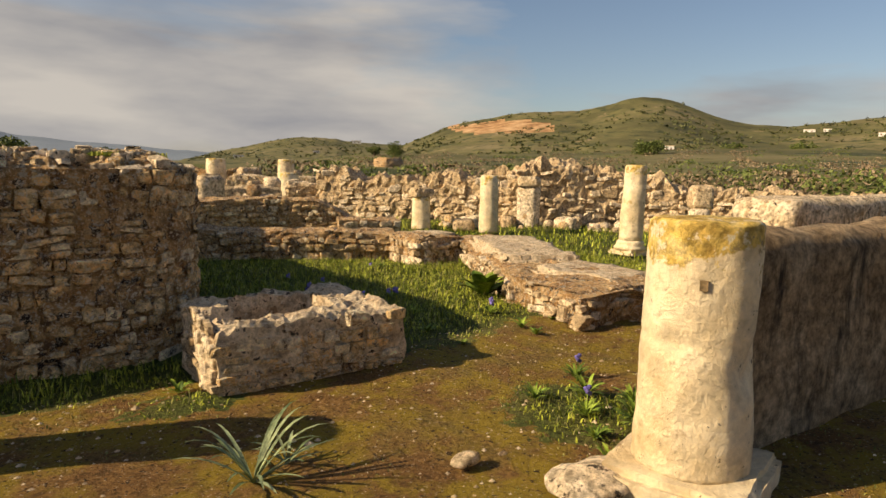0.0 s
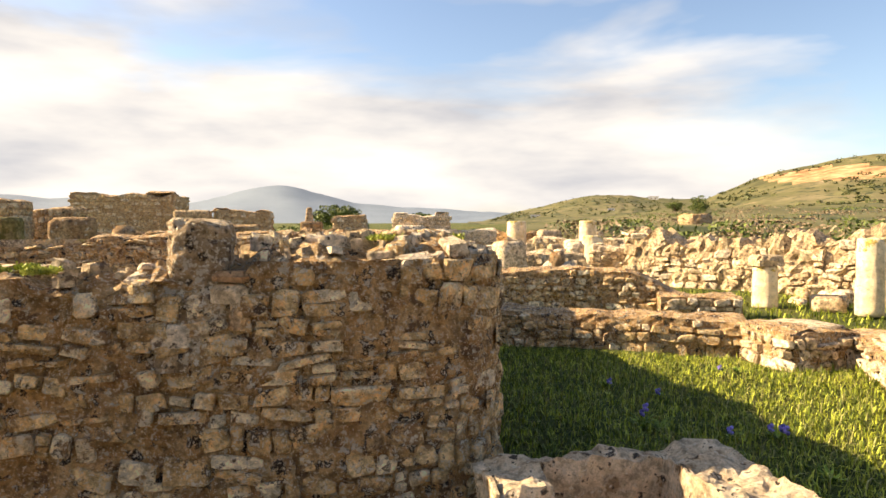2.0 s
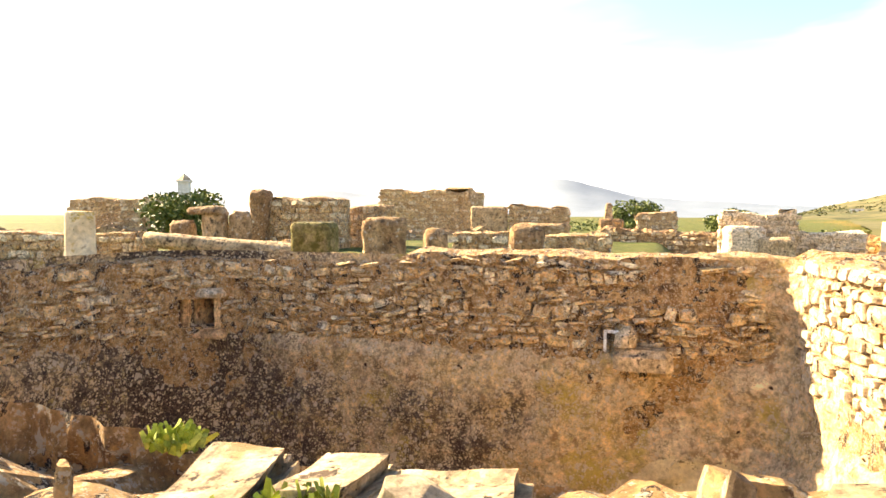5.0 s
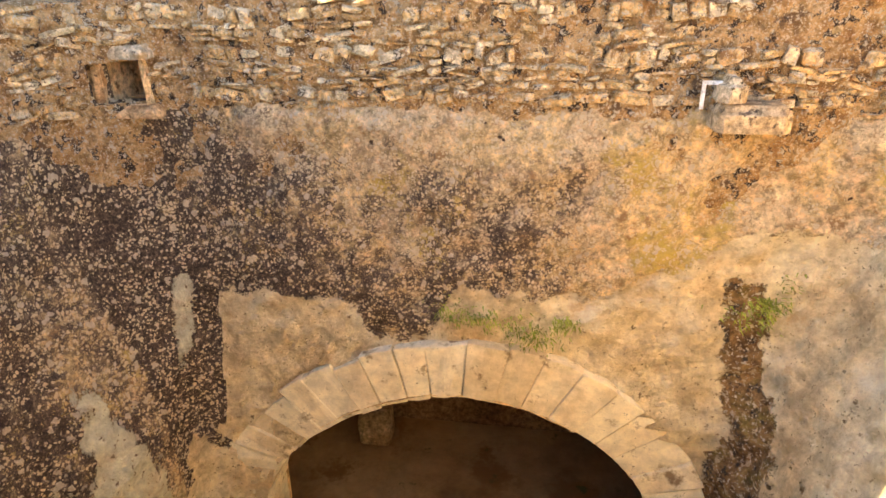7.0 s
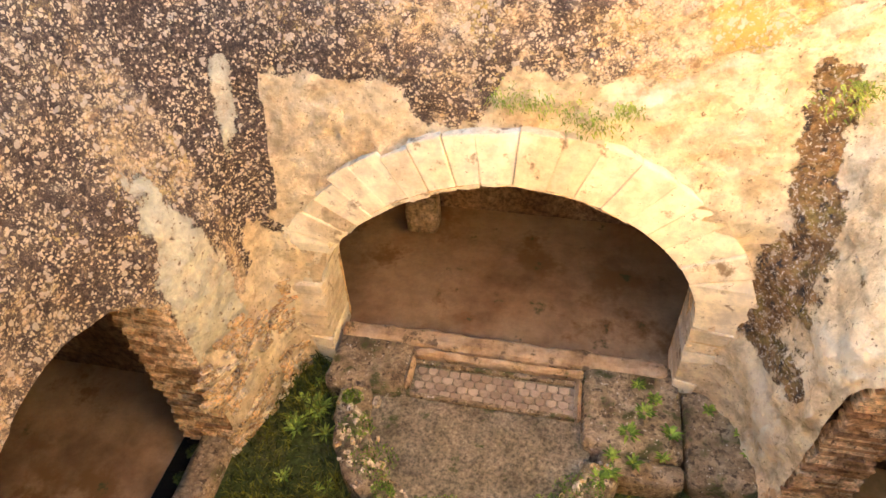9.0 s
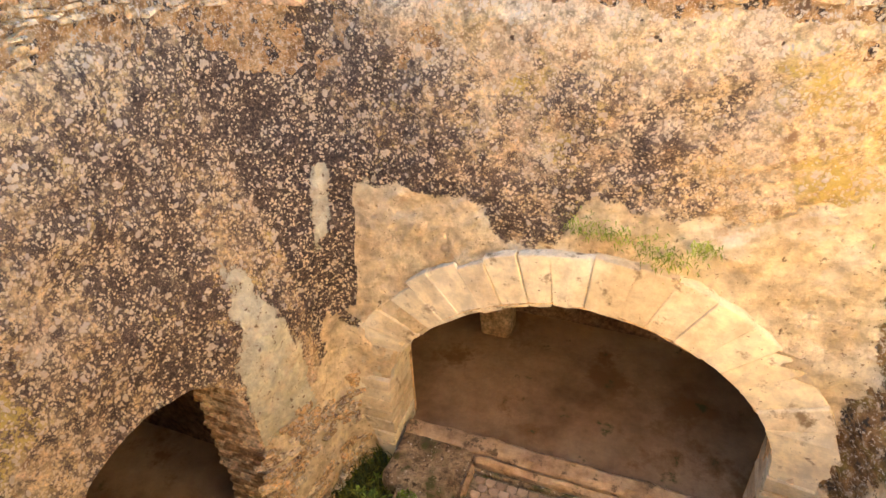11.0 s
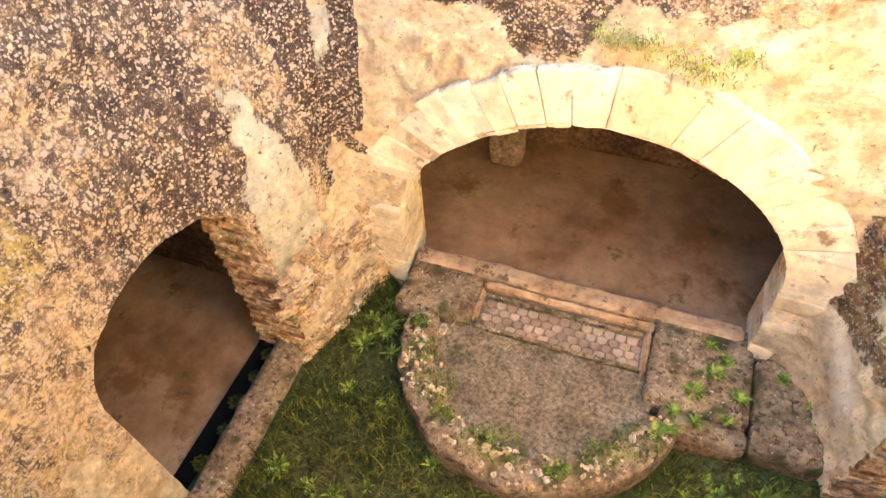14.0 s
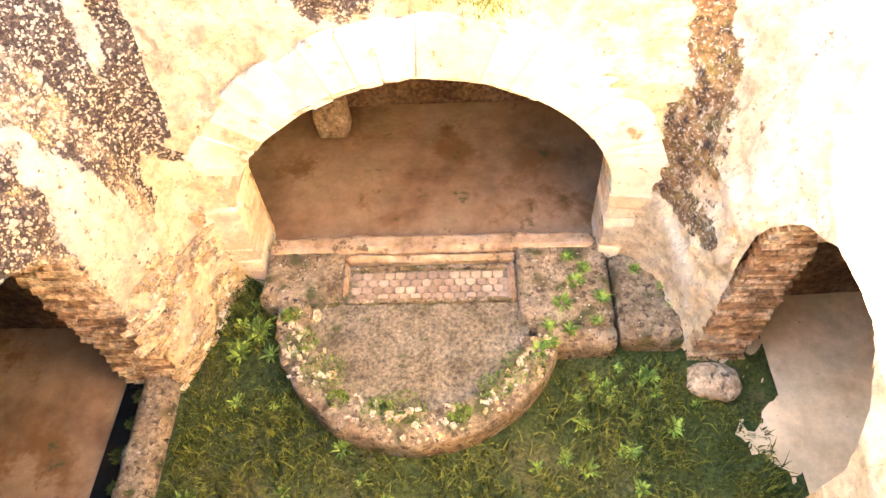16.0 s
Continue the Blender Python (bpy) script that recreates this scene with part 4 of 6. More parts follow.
def wedge(corners, y0, y1, r, jut):
    """A stone between two radial cuts: corners run inner edge, then outer edge, each low to high; chipped at its edges."""
    bm = bmesh.new()
    vs = []
    for front in (True, False):
        for x, z in corners:
            y = max(10.06, min(y0, wall_front(x) - 0.012)) + jut if front else y1
            vs.append(bm.verts.new((x + r.uniform(-0.007, 0.007), y + (r.uniform(-0.005, 0.005) if front else 0), z + r.uniform(-0.007, 0.007))))
    f = lambda *i: bm.faces.new([vs[k] for k in i])
    f(0, 1, 4, 3), f(1, 2, 5, 4), f(6, 9, 10, 7), f(7, 10, 11, 8)
    f(0, 6, 7, 1), f(1, 7, 8, 2), f(3, 4, 10, 9), f(4, 5, 11, 10), f(0, 3, 9, 6), f(2, 8, 11, 5)
    bmesh.ops.recalc_face_normals(bm, faces=bm.faces[:])
    bmesh.ops.bevel(bm, geom=bm.edges[:], offset=0.006, segments=2, affect="EDGES")
    for v in bm.verts:
        v.co += Vector((nz(v.co, 9, 2), nz(v.co, 11, 5), nz(v.co, 9, 8))) * 0.009
    return bm


def make_stone_arch():
    arch = thing("stone_arch", "pale dressed limestone arch over the chamber opening", "arch")
    r = random.Random(6)
    spec = ARCHES[0]
    c, spring = spec[2], spec[4]
    cuts = [0.0]
    while cuts[-1] < math.pi - 0.12:
        cuts.append(cuts[-1] + r.uniform(0.11, 0.16))
    cuts[-1] = math.pi
    for a0, a1 in zip(cuts, cuts[1:]):
        grow = r.uniform(0.45, 0.53)
        drop = r.uniform(-0.012, 0.012) + (0.03 if a0 < 1.45 else 0)
        gap = -0.0008 if r.random() < 0.7 else 0.003
        angles = (a0 + gap, (a0 + a1) / 2, a1 - gap)
        corners = [arch_point(spec, a, -0.01 - drop) for a in angles] + [arch_point(spec, a, grow) for a in angles]
        part("voussoir", wedge(corners, 10.207, 10.62, r, r.uniform(-0.014, 0.012)), M_DRESSED, arch)
    for k, foot in ((0, -4.28), (1, -3.95)):
        z, sx = spring, (-1, 1)[k]
        edge = c + sx * (spec[3][k] - 0.01)
        while z > foot:
            h = r.uniform(0.12, 0.2)
            q, q2 = (spring - z) / 1.3, (spring - z + h) / 1.3
            w, w2 = (0.48 - 0.36 * q, 0.48 - 0.36 * q2) if k == 0 else (0.34 - 0.2 * q, 0.34 - 0.2 * q2)
            zb = z - h + 0.004
            slope = 0.05 * (1 - q)
            corners = [(edge, zb), (edge, (z + zb) / 2), (edge, z - 0.003), (edge + sx * w2, zb + slope), (edge + sx * (w + w2) / 2, (z + zb) / 2 + slope), (edge + sx * w, z - 0.003 + slope)]
            part("jamb_stone", wedge(corners, (10.12 - 0.07 * q) if k == 0 else 10.2, 10.62, r, r.uniform(-0.008, 0.008)), M_DRESSED, arch)
            z -= h
    arch_reveal(spec, 0.004, 10.2, 10.70, COURT_FLOOR, M_JAMB, "reveal", arch)
    return arch


make_stone_arch()


def make_brick_arch(spec, front, back, label):
    """Thin courses up the jamb nearest the stone arch and on round the vault; front(z) is the jamb's outer edge."""
    arch = thing("brick_arch", label, "arch", group="side arches of the court")
    name, axis, c, hw, spring, rise, _ = spec
    hw, rise = hw[1], rise[1]
    sgn = 1 if back > front(-3) else -1
    far = lambda u: front(-3) + sgn * (0.10 + 0.36 * smooth01((c + 0.78 - u) / 0.35))
    arch_reveal(spec, 0.03, far, back, COURT_FLOOR - 0.1, M_MORTAR, "reveal", arch)
    r = random.Random(8)
    me = mesh_of("brick", [(x * 0.5, y * 0.5, z * 0.5) for x, y, z in ((-1, -1, -1), (1, -1, -0.90), (1, 1, -1), (-1, 1, -0.92), (-0.94, -0.9, 1), (1, -0.97, 0.9), (0.97, 1, 0.95), (-1, 1, 1))],
                 [(0, 3, 2, 1), (4, 5, 6, 7), (0, 1, 5, 4), (1, 2, 6, 5), (2, 3, 7, 6), (3, 0, 4, 7)], M_BRICK)
    z = COURT_FLOOR + 0.03
    top = spring + rise * 0.62
    while z < top:
        d, stop = front(z) + sgn * r.uniform(-0.012, 0.03), back + sgn * r.uniform(-0.03, 0.03)
        lean = r.uniform(-2, 2)
        edge = c + hw * (1 - (max(0, z - spring) / rise) ** spec[6][1]) ** (1 / spec[6][1])
        while sgn * (stop - d) > 0.05:
            w = min(r.uniform(0.12, 0.24), sgn * (stop - d))
            ob = new("brick", me)
            ob.parent = arch
            ob.matrix_world = pose(d + sgn * w / 2, edge + 0.035 + r.uniform(-0.016, 0.012), z + r.uniform(-0.004, 0.004), lean, r.uniform(-3, 3), r.uniform(-3, 3)) @ Matrix.Diagonal((w - 0.006, 0.11, r.uniform(0.030, 0.042), 1))
            d += sgn * w
        z += 0.047
    for k in range(9):
        a = math.pi - math.radians(28 + 40 * k / 9)
        y, zz = arch_point(spec, a, 0.035)
        for q in range(2):
            ob = new("brick", me)
            ob.parent = arch
            ob.matrix_world = pose(front(-2.2) + sgn * (0.36 + 0.19 * q), y, zz) @ Matrix.Rotation(math.pi - a, 4, "X") @ Matrix.Diagonal((r.uniform(0.175, 0.187), 0.11, 0.038, 1))
    return arch


def make_pier_rubble():
    """Exposed thin courses on the pier between the brick jamb and the stone arch."""
    r = random.Random(19)
    pier = tagged(new("pier_rubble"), "exposed thin rubble and brick courses of the court pier", "masonry")
    ss = [CD[-1] * k / 900 for k in range(900)]
    ss = [s for s in ss if -4.85 < court_xy(s, -3.4)[0].x < -4.30 and 8.88 < court_xy(s, -3.4)[0].y < 10.02]
    lo, hi = min(ss), max(ss)
    limit = lambda s: -2.78 - 0.42 * abs((s - (lo + hi) / 2) / (hi - lo)) + 0.12 * nz((s, 0, 0), 3)
    items = [q for q in course_layout(r, lo, hi, COURT_FLOOR, -2.7, 0.03, 0.075, 0.06, 0.26, 0.006) if q[1] < limit(q[0]) and r.random() < 0.86 and nz((q[0], q[1], 3), 2.2) > -0.28]

    def place(s, z):
        p, out = court_xy(s, z)
        return p + out * (0.035 + 0.05 * nz((s, z, 1), 2.5)), out
    lay_stones(pier, items, place, SM_RUBBLE, 200, depth=0.035, wild=1.4)


make_pier_rubble()
make_brick_arch(ARCHES[1], lambda z: -4.80 - 0.02 * smooth01((z + 3) / 1), -5.38, "thin brick arch with a worn jamb in lichened plaster")
make_brick_arch(ARCHES[2], lambda z: 0.06 + 0.09 * smooth01((z + 3.9) / 1.5), 0.56, "thin brick arch catching the sun beside a boulder")


# ---- the court floor and the semicircular basin ----
def sheet(name, x0, x1, y0, y1, z, mat, nx, ny, amp, s=1.5):
    verts = [(x0 + (x1 - x0) * i / nx, y0 + (y1 - y0) * j / ny, z + rough((x0 + (x1 - x0) * i / nx, y0 + (y1 - y0) * j / ny, 0), amp, s)) for j in range(ny + 1) for i in range(nx + 1)]
    faces = [(j * (nx + 1) + i, j * (nx + 1) + i + 1, (j + 1) * (nx + 1) + i + 1, (j + 1) * (nx + 1) + i) for j in range(ny) for i in range(nx)]
    return solid(name, verts, faces, mat, smooth=True)


loose_pillar = part("pillar_base", rough_box(0.40, 0.40, 0.5, 0.08, 0.012, 3, 0.02), M_SHADEWALL)
loose_pillar.location = (-3.68, 12.32, -4.14)
tagged(loose_pillar, "square stone pillar base in the dim chamber", "pillar")
tagged(sheet("floor_court", -5.2, 0.8, 6.0, 10.5, COURT_FLOOR, M_TURF, 60, 44, 0.06), "damp grassy floor of the sunken court", "floor", kind="structure")

BASIN = Vector((-2.50, 9.58))
B_TOP = -3.98


M_BASINFLOOR = surface("dirty_tessellated_floor", [(0.136, 0.106, 0.0621), (0.227, 0.181, 0.111), (0.307, 0.249, 0.159)], 3.2, bump=0.9, grain=60, spots=[((0.0681, 0.0847, 0.0225), 5, 0.60, 0.68, "noise"), (LICHEN_PALE, 42, 0.66, 0.70, "noise")])


def make_basin():
    basin = thing("semicircular_basin", "semicircular masonry basin with a mossy rim and sunken floor", "basin")
    # outline of the platform: straight back, semicircular front with a wing at one side
    def ring(rad, n=40, a0=-180, a1=-18):
        return [(BASIN.x + rad * math.cos(math.radians(a0 + (a1 - a0) * k / n)), BASIN.y + rad * math.sin(math.radians(a0 + (a1 - a0) * k / n))) for k in range(n + 1)]

    def prism(name, loop, z0, z1, mat, amp=0.02, label=""):
        bm = bmesh.new()
        lo = [bm.verts.new((x, y, z0)) for x, y in loop]
        hi = [bm.verts.new((x + rough((x, y, 1), amp, 5), y + rough((y, x, 1), amp, 5), z1 + rough((x, y, 0), amp, 4))) for x, y in loop]
        m = len(loop)
        for k in range(m):
            bm.faces.new((lo[k], lo[(k + 1) % m], hi[(k + 1) % m], hi[k]))
        bm.faces.new(hi)
        bm.faces.new(lo[::-1])
        bmesh.ops.triangulate(bm, faces=[f for f in bm.faces if len(f.verts) > 4])
        return part(name, bm, mat, basin, label)
    outer, inner = ring(1.42), ring(1.06)
    # rim: a curved kerb
    verts, faces = [], []
    for k, ((xo, yo), (xi, yi)) in enumerate(zip(outer, inner)):
        for q, (f, z) in enumerate(((0, COURT_FLOOR - 0.1), (0.02, B_TOP - 0.05), (0.10, B_TOP + 0.01), (0.5, B_TOP + 0.03), (0.9, B_TOP), (1.0, B_TOP - 0.16))):
            x, y = xo + (xi - xo) * f, yo + (yi - yo) * f
            e = rough((x, y, z), 0.06, 6, 2) if q else 0
            verts.append((x + e, y + e, z + e))
    for k in range(len(outer) - 1):
        for q in range(5):
            a = k * 6 + q
            faces.append((a, a + 6, a + 7, a + 1))
    solid("rim", verts, faces, M_CEMENT, basin, "eroded mortar rim with moss", smooth=True)
    loop = ring(1.10, 24, -180, 0) + [(BASIN.x + 1.10, 10.32), (BASIN.x - 1.42, 10.32), (BASIN.x - 1.42, BASIN.y)]
    prism("floor", loop, COURT_FLOOR - 0.1, B_TOP - 0.10, M_BASINFLOOR, 0.015)
    # raised corners at the back and the wing
    for x0, x1, y0, y1, z in ((-4.13, -3.30, 9.62, 10.4, B_TOP + 0.01), (-1.52, -0.60, 9.35, 10.4, B_TOP + 0.02), (-0.58, 0.05, 9.18, 10.2, B_TOP - 0.02), (-1.35, -0.60, 9.12, 9.36, B_TOP - 0.01)):
        b2 = part("ledge", rough_box(x1 - x0, y1 - y0, z - COURT_FLOOR + 0.1, 0.09, 0.018, x0, 0.02, 0.02), M_CEMENT, basin, "mossy mortar ledge", smooth=True)
        b2.location = ((x0 + x1) / 2, (y0 + y1) / 2, COURT_FLOOR - 0.1)
    for x0, x1, y0, y1, z in ((-3.30, -1.52, 10.12, 10.20, B_TOP + 0.03), (-3.31, -3.24, 9.72, 10.12, B_TOP + 0.02), (-1.60, -1.53, 9.62, 10.12, B_TOP + 0.01), (-4.12, -0.70, 10.22, 10.44, B_TOP + 0.05)):
        b2 = part("moulding", rough_box(x1 - x0, y1 - y0, 0.16, 0.05, 0.014, y0, 0.02), M_MOULD, basin)
        b2.location = ((x0 + x1) / 2, (y0 + y1) / 2, z - 0.16)
    # strip of scale-shaped paving in front of the back moulding
    r = random.Random(2)
    v = []
    for k in range(7):
        a = math.pi * k / 6
        v.append((0.5 * math.cos(a), -0.5 * math.sin(a)))
    v += [(-0.5, 0.5), (0.5, 0.5)]
    me = mesh_of("scale_tile", [(x, y, 0) for x, y in v] + [(x * 0.82, y * 0.82, 1) for x, y in v],
                 [tuple(range(9, 18))[::-1]] + [(k, (k + 1) % 9, 9 + (k + 1) % 9, 9 + k) for k in range(9)], surface("terracotta_scale", [(0.29, 0.205, 0.13), (0.43, 0.32, 0.21)], 8, grain=18, per_object=0.6))
    for j in range(4):
        for k in range(15):
            ob = new("scale_tile", me)
            ob.parent = basin
            ob.matrix_world = pose(-3.16 + 0.112 * k + (0.056 if j % 2 else 0), 9.98 - 0.085 * j, B_TOP - 0.10) @ Matrix.Diagonal((0.105, 0.10, 0.014 + r.uniform(-0.004, 0.004), 1))
    for k, w in enumerate((1.72, 1.72)):
        b2 = part("fillet", rough_box(w, 0.05, 0.05, 0.08, 0.004, k, 0.006), M_CEMENT, basin)
        b2.location = (-2.40, 10.07 - 0.40 * k, B_TOP - 0.09)
    # crumbled stones of the rim
    for k in range(210):
        a, q = radians(r.uniform(-178, -16)), r.gauss(1.22, 0.11)
        if not 1.0 < q < 1.40:
            continue
        w = min(0.12, 0.042 * r.lognormvariate(0, 0.45))
        ob = new("rim_stone", r.choice(SM_PALE if k % 3 else SM_RUBBLE))
        ob.parent = basin
        ob.matrix_world = Matrix.Translation((BASIN.x + q * math.cos(a), BASIN.y + q * math.sin(a), B_TOP + (0.015 if q > 1.09 else -0.08))) @ pose(0, 0, 0, -90 + r.uniform(-25, 25), r.uniform(-25, 25), r.uniform(0, 360)) @ Matrix.Diagonal((w, w * r.uniform(0.25, 0.6), w * r.uniform(0.5, 0.9), 1))
    return basin


make_basin()


def loose(name, label, category, x, y, z, sx, sy, sz, mat, seed, rz=0, wear=0.04, amp=0.03, step=0.07, part_name="body", group="", taper=0.0):
    ob = part(name, rough_box(sx, sy, sz, step, amp, seed, wear, 0, taper), mat, None, "", smooth=True)
    ob.matrix_world = pose(x, y, z, 0, 0, rz)
    return tagged(ob, label, category, group)


def boulder(name, label, x, y, z, sx, sy, sz, mat, seed, rz=0):
    bm = bmesh.new()
    bmesh.ops.create_icosphere(bm, subdivisions=3, radius=0.5)
    for v in bm.verts:
        v.co = v.co * (1 + rough(v.co, 0.55, 1.4, seed))
        v.co.x, v.co.y, v.co.z = v.co.x * sx, v.co.y * sy, max(-0.3, v.co.z) * sz
    ob = part(name, bm, mat, None, smooth=True)
    ob.matrix_world = pose(x, y, z + 0.28 * sz, 0, 0, rz)
    return tagged(ob, label, "stone")


loose("kerb", "pale mortar kerb beside the grass", "kerb", -4.98, 8.10, COURT_FLOOR - 0.1, 0.36, 1.9, 0.24, M_CEMENT, 3, 2, 0.03, 0.015)
boulder("boulder", "smooth grey boulder on the grass by the arch", 0.22, 8.82, COURT_FLOOR, 0.42, 0.38, 0.34, M_PALE, 4)


# standing water in the gutter behind the kerb
M_WATER = bpy.data.materials.new("still_dark_water")
M_WATER.use_nodes = True
M_WATER.node_tree.nodes["Principled BSDF"].inputs["Base Color"].default_value = (0.012, 0.011, 0.009, 1)
M_WATER.node_tree.nodes["Principled BSDF"].inputs["Roughness"].default_value = 0.06
tagged(sheet("water", -5.42, -5.18, 6.9, 9.1, -4.303, M_WATER, 4, 8, 0.0), "dark still water lying in the gutter behind the kerb", "water", kind="structure")


# ---- the ruins round about ----
def make_well_block():
    """A hollowed square block, open at the top."""
    blk = thing("hollow_block", "hollow square masonry block with a broken thick rim", "masonry block", pose(1.99, 4.80, -0.03, 0, 0, 1.5))
    w, d, h = 1.30, 0.96, 0.47
    bm = bmesh.new()
    step = 0.035
    nx, ny = round(w / step), round(d / step)
    hole = (-0.37, 0.22, -0.26, 0.33)

    def top_z(x, y):
        z = h + rough((x, y, 0), 0.10, 3.4, 4) + 0.022 * nz((x, y, 1), 14)
        if hole[0] < x < hole[1] and hole[2] < y < hole[3]:
            return h - 0.40
        if -0.62 < x < -0.2 and -0.3 < y < 0.05:
            z -= 0.07
        return z
    grid = {}
    for i in range(nx + 1):
        for j in range(ny + 1):
            x, y = (i / nx - 0.5) * w, (j / ny - 0.5) * d
            z = top_z(x, y)
            if i in (0, nx) or j in (0, ny):
                z -= 0.035
            e = rough((x, y, 3), 0.03, 4, 2)
            grid[i, j] = bm.verts.new((x + e, y + e, z))
    for i in range(nx):
        for j in range(ny):
            bm.faces.new((grid[i, j], grid[i + 1, j], grid[i + 1, j + 1], grid[i, j + 1]))
    rim = [(i, 0) for i in range(nx)] + [(nx, j) for j in range(ny)] + [(i, ny) for i in range(nx, 0, -1)] + [(0, j) for j in range(ny, 0, -1)]
    prev = [grid[k] for k in rim]
    lev = 8
    for q in range(lev, -1, -1):
        cur = []
        for k, v in zip(rim, prev):
            x, y = (k[0] / nx - 0.5) * w, (k[1] / ny - 0.5) * d
            z = (h - 0.06) * q / (lev + 1)
            e = rough((x * 1.0, y, z), 0.06, 3.2, 5)
            s = 1.02 + e
            cur.append(bm.verts.new((x * s, y * s, z - (0.05 if q == 0 else 0))))
        for k in range(len(rim)):
            k2 = (k + 1) % len(rim)
            bm.faces.new((prev[k], cur[k], cur[k2], prev[k2]))
        prev = cur
    part("body", bm, M_STONE_BLOCK, blk, smooth=False)
    r = random.Random(31)
    items = list(course_layout(r, -0.62, 0.62, 0.0, 0.44, 0.07, 0.13, 0.09, 0.24))
    lay_stones(blk, items, lambda s, z: (Vector((1.99 + s, 4.80 - d / 2 - 0.005, z)), Vector((0, -1, 0))), SM_RUBBLE, 60, depth=0.035)
    items = list(course_layout(r, -0.45, 0.45, 0.0, 0.44, 0.07, 0.13, 0.09, 0.24))
    lay_stones(blk, items, lambda s, z: (Vector((1.99 - w / 2 - 0.005, 4.80 + s, z)), Vector((-1, 0, 0))), SM_PALE, 60, depth=0.035)
    return blk


make_well_block()


def lathe(profile, n=28, seed=0.0, amp=0.012, dents=()):
    bm = bmesh.new()
    rings = []
    for z, rad in profile:
        ring = []
        for k in range(n):
            a = 2 * math.pi * k / n
            p = Vector((math.cos(a) * rad, math.sin(a) * rad, z))
            e = rough(p, amp, 4, seed) + rough(p, amp * 0.8, 11, seed + 4)
            for da, dz, wa, wz, depth in dents:
                q = math.atan2(math.sin(a - radians(da)), math.cos(a - radians(da))) / radians(wa)
                e -= depth * math.exp(-q * q - ((z - dz) / wz) ** 2)
            ring.append(bm.verts.new((p.x * (1 + e / max(rad, 0.01)), p.y * (1 + e / max(rad, 0.01)), z + (e if z > 0.1 else 0))))
        rings.append(ring)
    for a, b2 in zip(rings, rings[1:]):
        for k in range(n):
            bm.faces.new((a[k], a[(k + 1) % n], b2[(k + 1) % n], b2[k]))
    bm.faces.new(rings[-1])
    bm.faces.new(rings[0][::-1])
    return bm


def shaft(rad, h, steps=18, taper=0.08, chip=0.015):
    prof = [(h * k / steps, rad * (1 - taper * k / steps)) for k in range(steps)]
    return prof + [(h - chip, rad * (1 - taper)), (h, rad * (1 - taper) - chip * 1.5), (h + 0.005, rad * 0.5)]


def make_column(label, x, y, z, rad, h, base=0.0, seed=1.0, dents=(), lean=(0, 0), plinth=0.0, rz=0, n=30, steps=18, amp=0.012, lichen=0.5):
    col = thing("column", label, "column", pose(x, y, z, lean[0], lean[1], rz))
    if plinth:
        part("plinth", rough_box(rad * 2.6, rad * 2.6, plinth, 0.035, 0.035, seed, 0.035), M_COLUMN, col)
    if base:
        b2 = part("base", lathe([(0, rad * 1.32), (base * 0.3, rad * 1.36), (base * 0.45, rad * 1.2), (base * 0.6, rad * 1.16), (base * 0.75, rad * 1.22), (base, rad * 1.04)], 24, seed, 0.01), M_COLUMN, col, smooth=True)
        b2.location.z = plinth
    b2 = part("shaft", lathe(shaft(rad, h - base - plinth, steps), n, seed, amp, dents), M_COLUMN, col, smooth=True)
    b2.location.z = plinth + base
    wear = b2.data.color_attributes.new("wear", "FLOAT_COLOR", "POINT")
    for k, v in enumerate(b2.data.vertices):
        wear.data[k].color = (lichen * smooth01((v.co.z / (h - base - plinth) - 0.66) / 0.3), 0, 0, 1)
    return col


front = make_column("thick broken column drum with yellow lichen on its top", 2.98, 2.13, -0.02, 0.262, 1.26, 0.0, 2.0,
                    ((-100, 0.50, 24, 0.10, 0.05), (-78, 0.62, 16, 0.16, 0.03), (160, 0.60, 60, 0.010, 0.012), (-140, 0.575, 60, 0.008, 0.010), (175, 0.62, 14, 0.03, 0.02)), plinth=0.13, rz=20, n=72, steps=60, amp=0.007, lichen=0.62)
# a small dark cube on the shaft stands in for the socket's shade
bm_ = bmesh.new()
bmesh.ops.create_cube(bm_, size=1)
hole_ = part("socket", bm_, surface("socket_shadow", [(0.20, 0.14, 0.07), (0.26, 0.18, 0.10)], 8), front, "small dark block painting the shade of a square socket")
hole_.matrix_world = pose(2.792, 1.99, 0.975, 0, 0, 38) @ Matrix.Diagonal((0.05, 0.032, 0.045, 1))
make_column("broken column standing by the parapet", -1.05, 4.40, -0.02, 0.25, 1.58, 0.0, 17.0, plinth=0.12)
make_column("tall weathered column on a moulded base", 9.04, 7.77, 0.02, 0.20, 1.52, 0.16, 5.0, ((200, 1.0, 50, 0.12, 0.04),), (0, 2), 0.08)
make_column("plain weathered column standing in the grass", 8.96, 11.73, 0.02, 0.215, 1.26, 0.0, 7.0)
short = make_column("short column stump with a square block on top", 8.0, 13.06, 0.0, 0.22, 0.76, 0.0, 9.0)
b_ = part("block", rough_box(0.52, 0.42, 0.2, 0.08, 0.012, 4), M_PALE, short)
b_.location.z = 0.76


